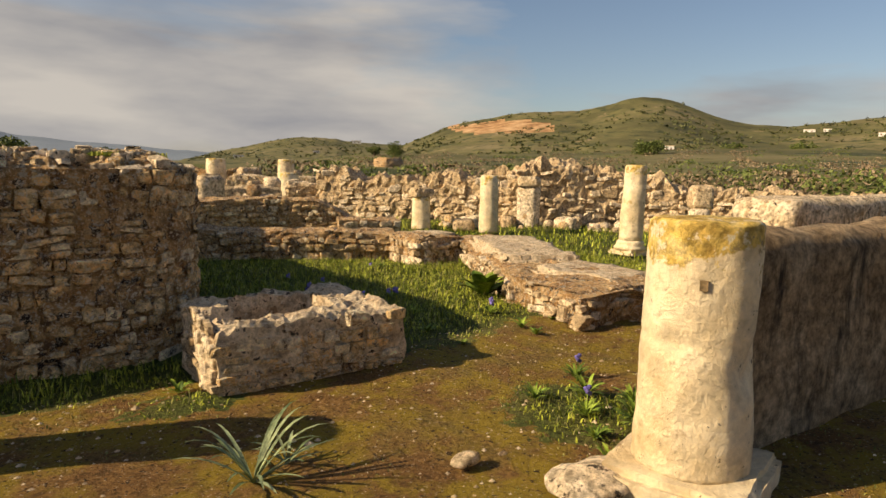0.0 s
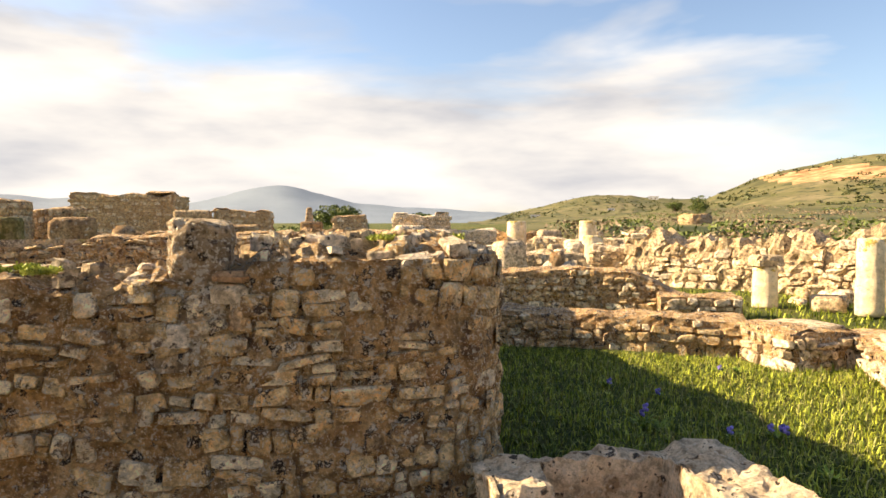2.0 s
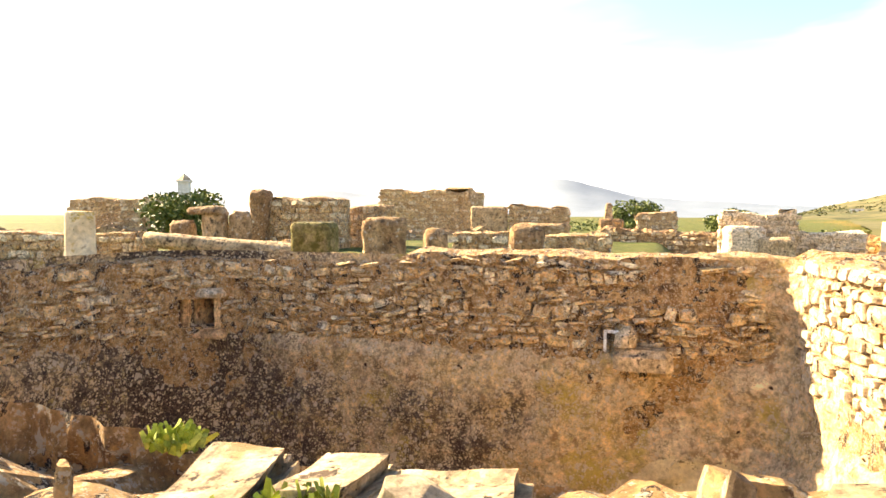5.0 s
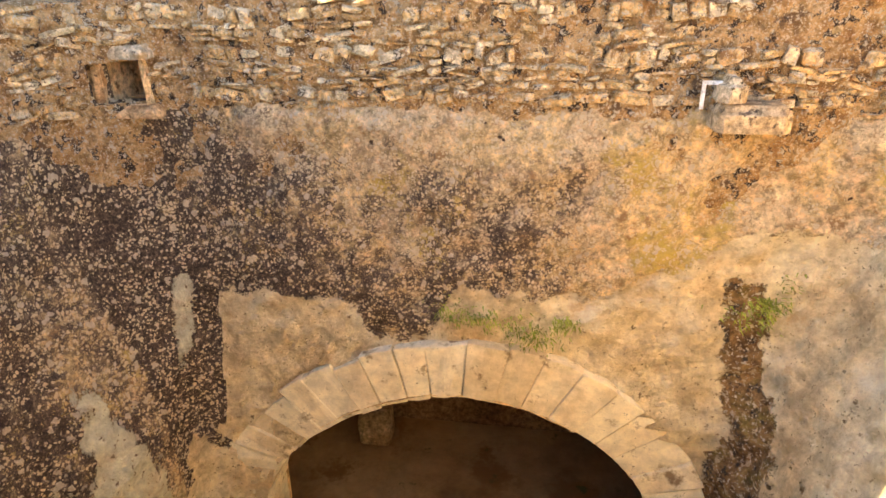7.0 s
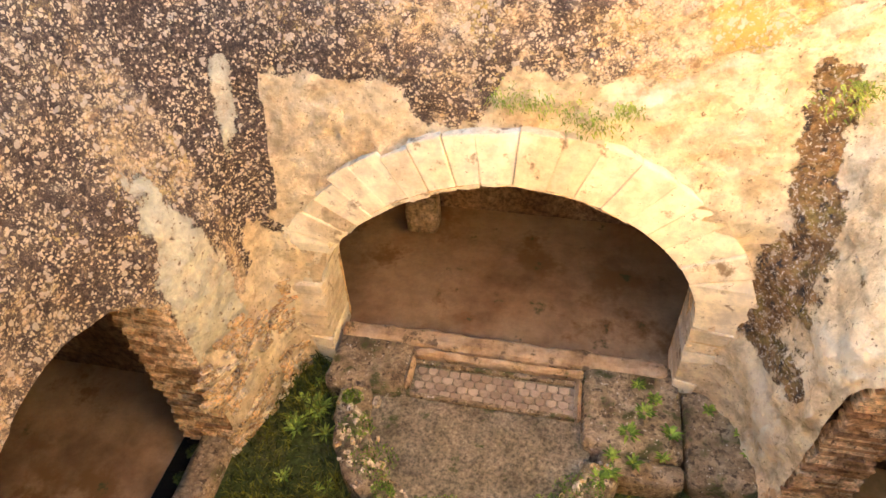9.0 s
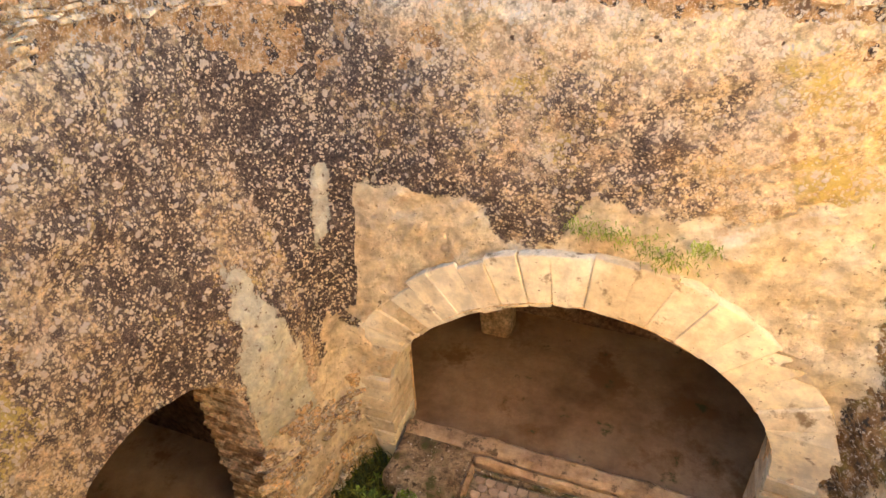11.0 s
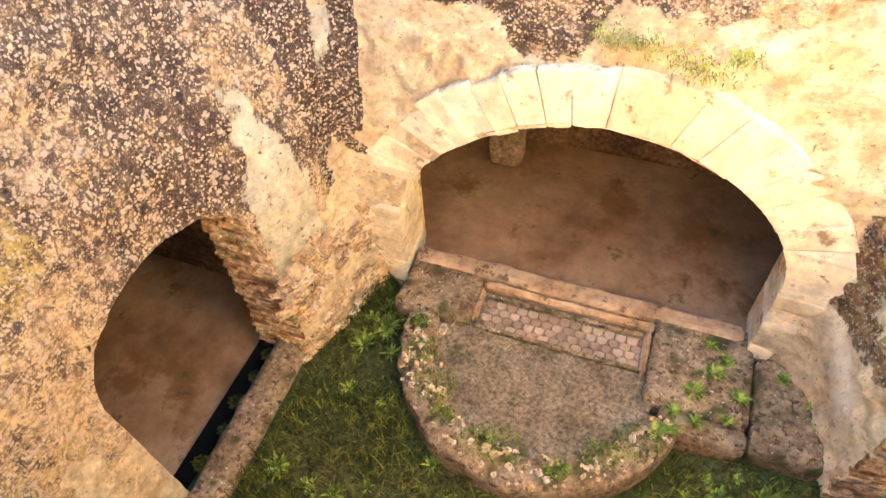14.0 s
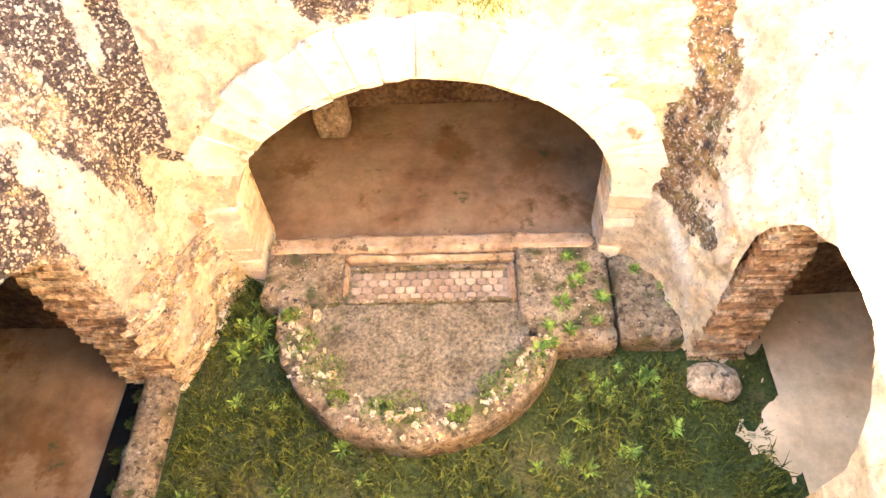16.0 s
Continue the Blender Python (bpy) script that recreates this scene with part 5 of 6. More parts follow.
def masonry(name, label, category, path, height, thick, mat=None, meshes=None, seed=1, z0=-0.25, pieces=60, stone=(0.08, 0.16, 0.1, 0.3), top_amp=0.08, wild=2.2, skip=0.2, core_amp=0.05, lay=0.05):
    """A ruined wall of rubble along a plan path."""
    w = thing(name, label, category)
    top = height if callable(height) else (lambda s: height + 0.08 * nz((s, seed, 0), 1.1))
    wall_core("core", path, z0, top, thick, mat or M_MORTAR, w, step=0.09, amp=core_amp, seed=seed, top_amp=top_amp, fine=core_amp * 0.35)
    place, length = path_face(path)
    r = random.Random(seed)
    items = list(course_layout(r, 0.05, length - 0.05, z0 + 0.2, 3.0, *stone, top=lambda s: top(s) - 0.03))
    lay_stones(w, items, place, meshes or SM_RUBBLE, pieces, depth=lay * max(1, wild - 1), rest_name="rubble", wild=wild, skip=skip)
    return w


# low bench-like wall and its return
masonry("low_wall", "low broad rubble wall with a stepped broken top", "wall", [(6.25, 8.9), (5.42, 7.29), (4.72, 5.6), (4.60, 4.45), (5.75, 4.52), (6.0, 5.2)], lambda s: 0.34 + 0.10 * nz((s, 1, 0), 0.9), 0.75, M_MORTAR, SM_PALE, 21, pieces=110, stone=(0.07, 0.13, 0.1, 0.28))
loose("wall_slab", "flat cracked mortar slab on the low wall", "masonry", 5.55, 5.25, 0.0, 0.9, 1.1, 0.37, M_STONE_BLOCK, 3, 8, 0.06, 0.07, 0.05)
loose("wall_slab", "broad flat mortar slab along the low wall", "masonry", 5.95, 7.0, 0.0, 1.0, 2.3, 0.42, M_STONE_BLOCK, 8, -25, 0.06, 0.08, 0.05)
masonry("pier", "square rubble pier with a flat top", "wall", [(5.1, 9.2), (5.15, 8.35), (6.05, 8.45), (6.1, 9.2)], 0.40, 0.4, M_MORTAR, SM_PALE, 22, pieces=40)
loose("stone_slab", "cracked flat slab capping the rubble pier", "masonry", 5.6, 8.82, 0.0, 0.7, 0.7, 0.43, M_STONE_BLOCK, 5, 4, 0.05, 0.05, 0.05)
masonry("low_wall", "shaded low rubble wall at the edge of the grass", "wall", [(1.6, 10.5), (3.4, 9.9), (5.2, 9.15)], lambda s: 0.44 + 0.08 * nz((s, 8, 0), 0.8) + 0.10 * smooth01((2.4 - s) / 2), 0.6, None, None, 23, pieces=90)
masonry("low_wall", "shaded rubble wall with a broken end", "wall", [(1.7, 12.9), (4.4, 12.6), (6.0, 11.9)], lambda s: 0.78 + 0.05 * nz((s, 4, 0), 1.0) - 0.4 * smooth01((s - 3.3) / 1.2), 0.55, None, None, 24, pieces=80)
masonry("wall_stub", "low sunlit rubble stub", "wall", [(5.4, 11.8), (6.6, 11.5)], 0.42, 0.7, None, SM_PALE, 25, pieces=30)

# plastered slab walls behind the front column
def slab(label, x0, x1, y0, y1, h, seed, mat):
    ob = part("plaster_wall", rough_box(x1 - x0, y1 - y0, h + 0.2, 0.12, 0.05, seed, 0.04, 0.05), mat, None, smooth=True)
    ob.location = ((x0 + x1) / 2, (y0 + y1) / 2, -0.2)
    return tagged(ob, label, "wall")


slab("long low plastered wall with a rounded top", 3.10, 9.6, 2.15, 2.55, 1.15, 3, M_SHADEWALL)
slab("plastered block of wall with yellow lichen", 7.7, 12.5, 4.28, 5.1, 1.16, 6, M_PALE)
boulder("stone", "pale flat stone beside the column plinth", 2.55, 2.33, -0.02, 0.50, 0.34, 0.13, M_PALE, 2, 20)
boulder("stone", "small pale stone lying on the earth", 2.17, 2.8, 0.0, 0.16, 0.11, 0.07, M_PALE, 6)

# long sunlit rubble wall beyond the columns
masonry("ruined_wall", "long collapsed wall of sunlit pale rubble", "wall", [(7.2, 17.6), (9.4, 15.0), (10.9, 13.1), (13.0, 11.9), (15.8, 8.9), (19.5, 5.5)],
        lambda s: 1.15 + 0.55 * math.exp(-((s - 7.2) / 1.8) ** 2) + 0.28 * nz((s, 2, 0), 0.7) - 0.25 * smooth01((s - 9) / 2), 1.2, M_PALE, SM_PALE, 26, pieces=160, stone=(0.07, 0.30, 0.10, 0.46), top_amp=0.5, wild=3.2, skip=0.42, core_amp=0.20, lay=0.03)
for k, (x, y, z, sx, sy, h, lab) in enumerate(((10.72, 12.45, 0, 0.42, 0.5, 1.05, "upright door jamb of pale dressed stone"), (10.70, 12.42, 1.02, 0.48, 0.52, 0.24, "square block resting on a door jamb"),
                                                (13.4, 9.55, 0.0, 0.42, 0.42, 0.62, "pale cubic stone block"), (13.5, 9.6, 0.62, 0.5, 0.48, 0.52, "cubic stone block on another block"), (8.85, 12.55, 0, 0.75, 0.5, 0.24, "low rounded stone in the grass"))):
    loose("stone_block", lab, "stone block", x, y, z, sx, sy, h, M_PALE, k, 30 + 7 * k, 0.03, 0.015)
r_ = random.Random(77)
for k in range(80):
    f = r_.random()
    x, y = 9.0 + 5.5 * f + r_.uniform(-0.3, 0.2), 14.4 - 4.2 * f - r_.uniform(0.5, 1.2)
    s = r_.uniform(0.14, 0.42)
    loose("fallen_stone", "fallen pale stone at the foot of the ruined wall", "stone", x, y, ground_z(x, y) - 0.04, s, s * r_.uniform(0.6, 1), s * r_.uniform(0.5, 0.9), M_PALE if k % 3 else M_STONE, k, r_.uniform(0, 90), 0.03, 0.04, 0.08, group="fallen stones")

# far ruins
def ruin(label, x, y, w, d, h, seed, mat=None, meshes=None, rz=0, z=None, pieces=16, stone=(0.12, 0.22, 0.16, 0.45)):
    a = radians(rz)
    c, s = math.cos(a), math.sin(a)
    q = lambda u, v: (x + c * u - s * v, y + s * u + c * v)
    z = ground_z(x, y) if z is None else z
    return masonry("ruin", label, "ruin", [q(-w / 2, d), q(-w / 2, 0), q(w / 2, 0), q(w / 2, d)], lambda t: z + h + 0.12 * h * nz((t, seed, 0), 0.9), min(w, d) * 0.45, mat, meshes, seed, z - 0.2, pieces, stone)


def block(label, x, y, sx, sy, h, seed, rz=0, mat=None, z=None, taper=0.0):
    return loose("stone_block", label, "stone block", x, y, (ground_z(x, y) if z is None else z) - 0.03, sx, sy, h + 0.03, mat or M_PALE, seed, rz, 0.05, 0.07, 0.10, taper=taper)


M_MOSSY = surface("moss_grown_stone", [(0.132, 0.104, 0.035), (0.204, 0.174, 0.06), (0.276, 0.22, 0.11)], 6, bump=1.0, spots=[((0.096, 0.087, 0.02), 9, 0.5, 0.62, "noise")])
RUINS = (("tall ruined wall with a sloping broken top", -10.35, 21.6, 2.2, 1.2, 1.5, 41, 0), ("broken brick and rubble wall stub", -9.3, 23.2, 2.0, 1.0, 1.30, 42, 0),
         ("thick ruined pier overgrown with grass", -11.7, 36.5, 5.0, 3.0, 2.3, 43, 0), ("low ruined wall of rubble and brick", -5.3, 34.0, 2.6, 1.4, 1.45, 44, 0),
         ("long far ruined rubble wall", -21.8, 26.0, 4.6, 1.5, 1.6, 45, 0), ("low far ruined rubble wall", -13.0, 24.5, 2.6, 1.0, 0.9, 46, 10), ("crumbled brown rubble wall end", -0.1, 34.0, 1.6, 1.2, 1.2, 47, 0),
         ("sunlit heap of ruined walling", 2.9, 27.5, 2.2, 1.2, 1.9, 48, -5), ("far ruined wall of pale rubble", 4.9, 27.5, 2.0, 1.0, 1.3, 49, -10), ("low rubble wall among ruins", 8.6, 25.0, 4.0, 1.0, 0.95, 50, -25),
         ("stepped pale rubble wall", 10.6, 21.0, 3.0, 1.0, 0.95, 51, -30), ("rubble wall with a squared corner", 10.4, 18.2, 2.0, 0.8, 1.05, 52, -25), ("low brown rubble wall", 5.2, 22.0, 3.0, 0.9, 0.7, 53, -10),
         ("low brown rubble wall behind the court", -12.6, 15.4, 4.2, 0.6, 0.6, 54, 4), ("rough rubble wall behind the court", -8.0, 15.2, 2.6, 0.6, 0.55, 55, -3), ("low rubble wall behind the court", -3.0, 19.0, 3.5, 0.7, 0.62, 56, 2))
for lab, x, y, w, d, h, seed, rz in RUINS:
    ruin(lab, x, y, w, d, h, seed, M_MORTAR if x < 2 else M_PALE, SM_RUBBLE if x < 2 else SM_PALE, rz)
masonry("ruined_wall", "long low far wall of brown rubble with a ragged top", "wall", [(-26, 22), (-20, 25.5), (-13, 28.5), (-6, 30.5), (0, 31), (5, 29.5), (8.5, 27.5)], lambda s: 1.10 + 0.35 * nz((s, 6, 0), 0.8) + 0.15 * nz((s, 2, 0), 2.2), 0.8, M_OLDBLOCK, SM_RUBBLE, 61, -0.3, 60, (0.12, 0.24, 0.16, 0.45), 0.3)
make_column("broken column on a moulded base among ruins", 6.92, 28.1, 0.3, 0.42, 1.3, 0.35, 11)
make_column("broken column stump among ruins", 7.5, 20.7, 0.2, 0.33, 0.95, 0.0, 12)
make_column("broken column stump among ruins", 8.6, 24.2, 0.4, 0.33, 1.2, 0.0, 13)
block("upright pale block among ruins", 8.0, 27.0, 0.9, 0.7, 1.25, 3)
block("upright pale block among ruins", 9.4, 25.5, 0.5, 0.5, 1.2, 6, 20)
block("long squared block on a ruin", 9.3, 19.2, 1.0, 0.5, 0.45, 8, -20)
block("slender broken stone standing on a plinth", -2.25, 36.0, 0.6, 0.5, 1.6, 9, 0, M_OLDBLOCK, None, 0.55)
block("square plinth under a broken stone", -2.1, 35.6, 1.1, 0.8, 0.85, 19, 0, M_OLDBLOCK)
block("dressed corner stones of a ruined wall", -11.55, 21.5, 0.55, 0.6, 1.75, 10, 0, M_OLDBLOCK)
block("upright dressed limestone slabs", -5.7, 17.2, 0.95, 0.35, 0.95, 12, 3, M_OLDBLOCK)
block("upright dressed limestone slabs", -9.75, 17.0, 0.62, 0.35, 1.12, 13, 0, M_OLDBLOCK)
block("upright dressed limestone slabs", -9.15, 17.1, 0.5, 0.35, 1.05, 22, 2, M_OLDBLOCK)
block("flat dressed slab lying across two uprights", -9.9, 16.95, 0.9, 0.4, 0.16, 23, 0, M_OLDBLOCK, 1.78)
block("upright dressed limestone slabs", -10.7, 17.1, 0.66, 0.3, 0.86, 24, 0, M_OLDBLOCK)
block("long ashlar wall blocks", -7.55, 34.0, 1.7, 0.6, 1.45, 25, 0, M_OLDBLOCK)
block("broad dressed block among ruins", -3.6, 24.5, 1.6, 0.8, 0.75, 14, 5, M_OLDBLOCK)
block("pale white blocks on a ruin", 2.4, 26.8, 1.1, 0.8, 1.45, 15, 10, M_PALE)
block("pale white block on the ruin heap", 3.3, 26.6, 1.0, 0.8, 1.1, 26, -10, M_PALE)
block("pale squared limestone block", -0.25, 11.45, 0.42, 0.4, 0.95, 16, 10, M_PALE)
block("pale broken limestone block", 0.25, 11.6, 0.5, 0.4, 0.85, 27, 30, M_PALE)
block("small upright limestone block", -4.0, 15.5, 0.4, 0.35, 0.8, 28, 0, M_OLDBLOCK)
block("pale squared limestone block", -2.3, 15.0, 0.55, 0.4, 0.85, 29, 5, M_OLDBLOCK)
make_column("stumpy column drum behind the court", -10.6, 14.2, 0.7, 0.27, 1.1, 0.0, 14)
sh_ = part("fallen_column", lathe([(k * 0.3, 0.17 - 0.002 * k) for k in range(12)], 16, 3, 0.015), M_OLDBLOCK, None, smooth=True)
sh_.matrix_world = pose(-9.4, 14.6, 1.28, 0, -86, 6) @ pose(0, 0, -3.3)
tagged(sh_, "long fallen column shaft lying on low walls", "column")
loose("mossy_pillar", "square mossy stone pillar on the court rim", "pillar", -4.2, 11.62, 0.55, 0.46, 0.42, 1.11, M_MOSSY, 18, 4, 0.02, 0.015)


# sunlit clutter of broken walls and blocks between the low walls and the far ruins
r_ = random.Random(91)
for k, (x, y, w, h, rz) in enumerate(((5.4, 17.6, 1.5, 0.75, -12), (7.3, 18.4, 1.2, 0.95, -20), (9.0, 16.9, 1.1, 0.7, -25), (4.0, 20.5, 1.6, 0.9, -8), (10.2, 22.6, 1.6, 1.1, -28))):
    ruin("broken stub of sunlit pale rubble wall", x, y, w, 0.7, h, 120 + k, M_PALE, SM_PALE, rz, pieces=14, stone=(0.08, 0.2, 0.12, 0.4))
for k in range(26):
    az, dist = r_.uniform(11, 31), r_.uniform(15.5, 27)
    x, y = 0.45 + dist * math.sin(radians(az)), 0.38 + dist * math.cos(radians(az))
    w = r_.uniform(0.3, 0.75)
    block("squared pale block among the ruins", x, y, w, w * r_.uniform(0.6, 1.0), r_.uniform(0.4, 1.15), 130 + k, r_.uniform(-30, 30), M_PALE if k % 4 else M_OLDBLOCK)
# ---- hills, far houses and scrub ----
HILL = {}


def hills(name, label, mat, dist, ridge, az0, az1, n=200, foot=0.4, rows=18, wild=0.004):
    """A ridge seen from the walk: ridge(azimuth) is its elevation in degrees."""
    def spot(az, f):
        el = ridge(az)
        d = dist * (foot + (1 - foot) * f)
        h = dist * math.tan(radians(max(0.05, el))) * (0.35 * f + 0.65 * f * f) + rough((az * 0.3, f * 6, 0), dist * wild, 0.9) * math.sin(math.pi * f)
        return d * math.sin(radians(az)), d * math.cos(radians(az)), h + 0.5
    HILL[name] = spot
    verts, faces = [], []
    for i in range(n + 1):
        az = az0 + (az1 - az0) * i / n
        el = ridge(az) + 0.10 * nz((az, 0, 0), 0.5) + 0.05 * nz((az, 3, 0), 1.7)
        for k in range(rows + 1):
            f = k / rows
            d = dist * (foot + (1 - foot) * f)
            h = dist * math.tan(radians(max(0.05, el))) * (0.35 * f + 0.65 * f * f) + rough((az * 0.3, f * 6, 0), dist * wild, 0.9) * math.sin(math.pi * f) - (3 if k == 0 else 0)
            verts.append((d * math.sin(radians(az)), d * math.cos(radians(az)), h + 1))
    for i in range(n):
        for k in range(rows):
            a = i * (rows + 1) + k
            faces.append((a, a + rows + 1, a + rows + 2, a + 1))
    ob = solid(name, verts, faces, mat, smooth=True)
    return tagged(ob, label, "hill", kind="structure")


def bump(az, a, w):
    return math.exp(-((az - a) / w) ** 2)


hills("backdrop_mountains", "mountains on the horizon with haze painted into their blue", M_MOUNT, 3000, lambda a: 0.75 + 1.05 * bump(a, -7.7, 4.6) + 1.45 * bump(a, -8.2, 9) + 1.4 * bump(a, -29, 4.5) + 1.0 * bump(a, -22, 4) + 0.9 * bump(a, -45, 9) + 0.4 * bump(a, 5, 6), -110, 34)
hills("hill_near", "low green hill with olive groves", M_HILL, 900, lambda a: smooth01((a - 9) / 5) * (0.7 + 1.6 * bump(a, 20.5, 5.5) + 1.0 * bump(a, 29, 5)), 9, 42)
right_hill = hills("hill_right", "green hill with bare ochre cliffs and scrub", M_HILL, 700, lambda a: 3.6 * smooth01((a - 23) / 12) + 2.55 * bump(a, 50.2, 5.4) + 1.25 * bump(a, 40.3, 5.4) + 1.1 * bump(a, 71, 7), 23, 130, 320)
right_hill.data.materials.append(M_CLIFF)
for f_ in right_hill.data.polygons:
    c_ = f_.center
    az_, el_ = math.degrees(math.atan2(c_.x, c_.y)), math.degrees(math.atan2(c_.z, math.hypot(c_.x, c_.y)))
    if 33.5 < az_ + nz((az_, el_, 0), 1.2) < 42.5 and 3.3 + 0.3 * nz((az_, 1, 0), 0.8) < el_ < 4.45 - 0.12 * abs(az_ - 39):
        f_.material_index = 1
hills("hill_foot", "scrubby slope at the foot of the hill", M_HILL, 150, lambda a: smooth01((a - 16) / 12) * (1.3 + 0.9 * bump(a, 60, 16)), 14, 130, 160, 0.25, 10, 0.002)


# ---- scrub, houses and trees far off ----
def clumps(name, label, mat, spots, leaf, kind="stuff", category="shrubs", parent=None):
    """Foliage of many small leaf quads; spots are (x, y, z, radius, height, leaves)."""
    r = random.Random(len(spots) + int(leaf * 100))
    verts, faces = [], []
    for x, y, z, rad, h, n in spots:
        for _ in range(n):
            a, q, w = r.uniform(0, 2 * math.pi), math.sqrt(r.random()), r.random()
            env = math.sqrt(max(0.05, 1 - (2 * w - 0.9) ** 2 * 0.8))
            p = Vector((x + rad * q * env * math.cos(a), y + rad * q * env * math.sin(a), z + h * w))
            u = Vector((r.uniform(-1, 1), r.uniform(-1, 1), r.uniform(-0.4, 1))).normalized() * leaf * r.uniform(0.5, 1.3)
            v = u.cross(Vector((r.uniform(-1, 1), r.uniform(-1, 1), r.uniform(-1, 1)))).normalized() * leaf * r.uniform(0.25, 0.55)
            b2 = len(verts)
            verts += [tuple(p - u), tuple(p + v), tuple(p + u), tuple(p - v)]
            faces.append((b2, b2 + 1, b2 + 2, b2 + 3))
    ob = solid(name, verts, faces, mat, parent)
    if not parent:
        tagged(ob, label, category, kind=kind)
    return ob


def polar(az, d):
    return d * math.sin(radians(az)), d * math.cos(radians(az))


M_FARSCRUB = foliage("far_olive_scrub", (0.07, 0.085, 0.03), (0.14, 0.14, 0.055), 0.05)


def scatter_scrub():
    r = random.Random(90)
    green, brush, dark = [], [], []
    for k in range(650):
        az, f = r.uniform(17, 82), r.random() ** 1.2
        x, y, z = HILL["hill_foot"](az, f)
        rad, h = r.uniform(1.2, 3.2), r.uniform(0.6, 1.5)
        (brush if nz((az * 0.4, f * 3, 0), 1.0) > -0.05 else green).append((x, y, max(z, ground_z(x, y)) - 0.3, rad, h, 90))
    for k in range(70):
        az, d = r.uniform(-40, 24), r.uniform(42, 90)
        x, y = polar(az, d)
        green.append((x, y, ground_z(x, y) - 0.1, r.uniform(1, 2.2), r.uniform(0.5, 1.1), 60))
    for k in range(1500):
        az = r.uniform(25, 76)
        f = r.uniform(0.05, 1.0) ** 0.8
        x, y, z = HILL["hill_right"](az, f)
        if nz((x, y, 0), 0.012) < -0.12:
            continue
        s = r.uniform(1.2, 4.0)
        dark.append((x, y, z - 0.3, s, s * 0.8, 12))
    for k in range(500):
        x, y, z = HILL["hill_near"](r.uniform(11, 34), r.uniform(0.3, 1.0))
        s = r.uniform(1.2, 2.8)
        dark.append((x, y, z - 0.3, s, s * 0.9, 8))
    clumps("hill_scrub", "dark bushes and olive trees dotted over the hills", M_FARSCRUB, dark, 1.5)
    clumps("scrub", "green scrub bushes beyond the ruins", M_SCRUB, green, 0.18)
    clumps("dry_scrub", "dry brown brush beyond the ruins", M_BRUSH, brush, 0.17)


scatter_scrub()


def tree(label, x, y, z, rad, h, seed):
    t = thing("tree", label, "tree", pose(x, y, z))
    trunk = lathe([(0, 0.16 * rad), (h * 0.3, 0.10 * rad), (h * 0.7, 0.05 * rad), (h * 0.9, 0.02 * rad)], 8, seed, 0.02)
    part("trunk", trunk, M_BRUSH, t)
    r = random.Random(seed)
    for k in range(3):
        a = r.uniform(0, 6.28)
        limb = part("limb", lathe([(0, 0.06 * rad), (h * 0.4, 0.02 * rad)], 6, seed + k, 0.01), M_BRUSH, t)
        limb.matrix_local = pose(0, 0, h * 0.35) @ Matrix.Rotation(a, 4, "Z") @ pose(0, 0, 0, 40)
    spots = []
    for k in range(26):
        a, q = r.uniform(0, 6.28), rad * math.sqrt(r.random()) * 0.75
        spots.append((q * math.cos(a), q * math.sin(a), h * r.uniform(0.12, 0.7), rad * r.uniform(0.3, 0.5), h * r.uniform(0.2, 0.35), 130))
    clumps("crown", "", M_SCRUB, spots, rad * 0.07, parent=t)
    return t


for az, d, rad, h, seed, lab in ((-34.4, 30, 1.75, 2.0, 1, "dark green bushy tree behind the ruins"), (-1.5, 44, 1.6, 2.0, 2, "low green tree behind the ruins"), (5.5, 46, 1.8, 2.2, 3, "low green tree behind the ruins"),
                                 (28.4, 120, 1.8, 3.2, 4, "lone round tree on the slope"), (26.6, 130, 1.5, 2.2, 5, "small tree on the slope"), (50.5, 130, 3.2, 4.5, 6, "dark tree on the hillside"), (57, 150, 3, 4, 7, "dark tree on the hillside"), (62, 150, 3, 4.2, 8, "dark tree on the hillside")):
    x_, y_ = polar(az, d)
    tree(lab, x_, y_, ground_z(x_, y_) + (0 if d < 90 else d * math.tan(radians(1.3))), rad, h, seed)


def house(label, x, y, z, az, w, h, dep):
    t = thing("house", label, "house", pose(x, y, z, 0, 0, -az))
    part("wall", rough_box(w, dep, h, max(w, h) / 2, 0.0, 1, 0.0), M_WHITE, t)
    b2 = part("roof", rough_box(w * 1.05, dep * 1.05, h * 0.12, w / 2, 0.0, 1, 0.0), M_PALE, t)
    b2.location.z = h
    for k in (-0.25, 0.2):
        q = part("window", rough_box(w * 0.12, 0.1, h * 0.35, w, 0, 1, 0), M_RUST, t)
        q.location = (k * w, -dep / 2 - 0.04, h * 0.35)
    return t


for az, f, w, h, dep in ((52.0, 0.35, 6, 3.4, 5), (53.6, 0.34, 9, 2.4, 5), (62.2, 0.86, 9, 3, 6), (63.4, 0.85, 6, 3, 6), (67.0, 0.7, 7, 3, 6), (50.8, 0.38, 4, 2.6, 4)):
    x_, y_, z_ = HILL["hill_right"](az, f)
    house("small white house on the far slope", x_, y_, z_ - 0.6, az, w, h, dep)
for az, f, w, h, dep in ((15.0, 0.4, 9, 3.2, 6), (21.5, 0.5, 6, 3.0, 6), (25.0, 0.95, 12, 4, 8)):
    x_, y_, z_ = HILL["hill_near"](az, f)
    house("small white house on the far slope", x_, y_, z_ - 0.6, az, w, h, dep)

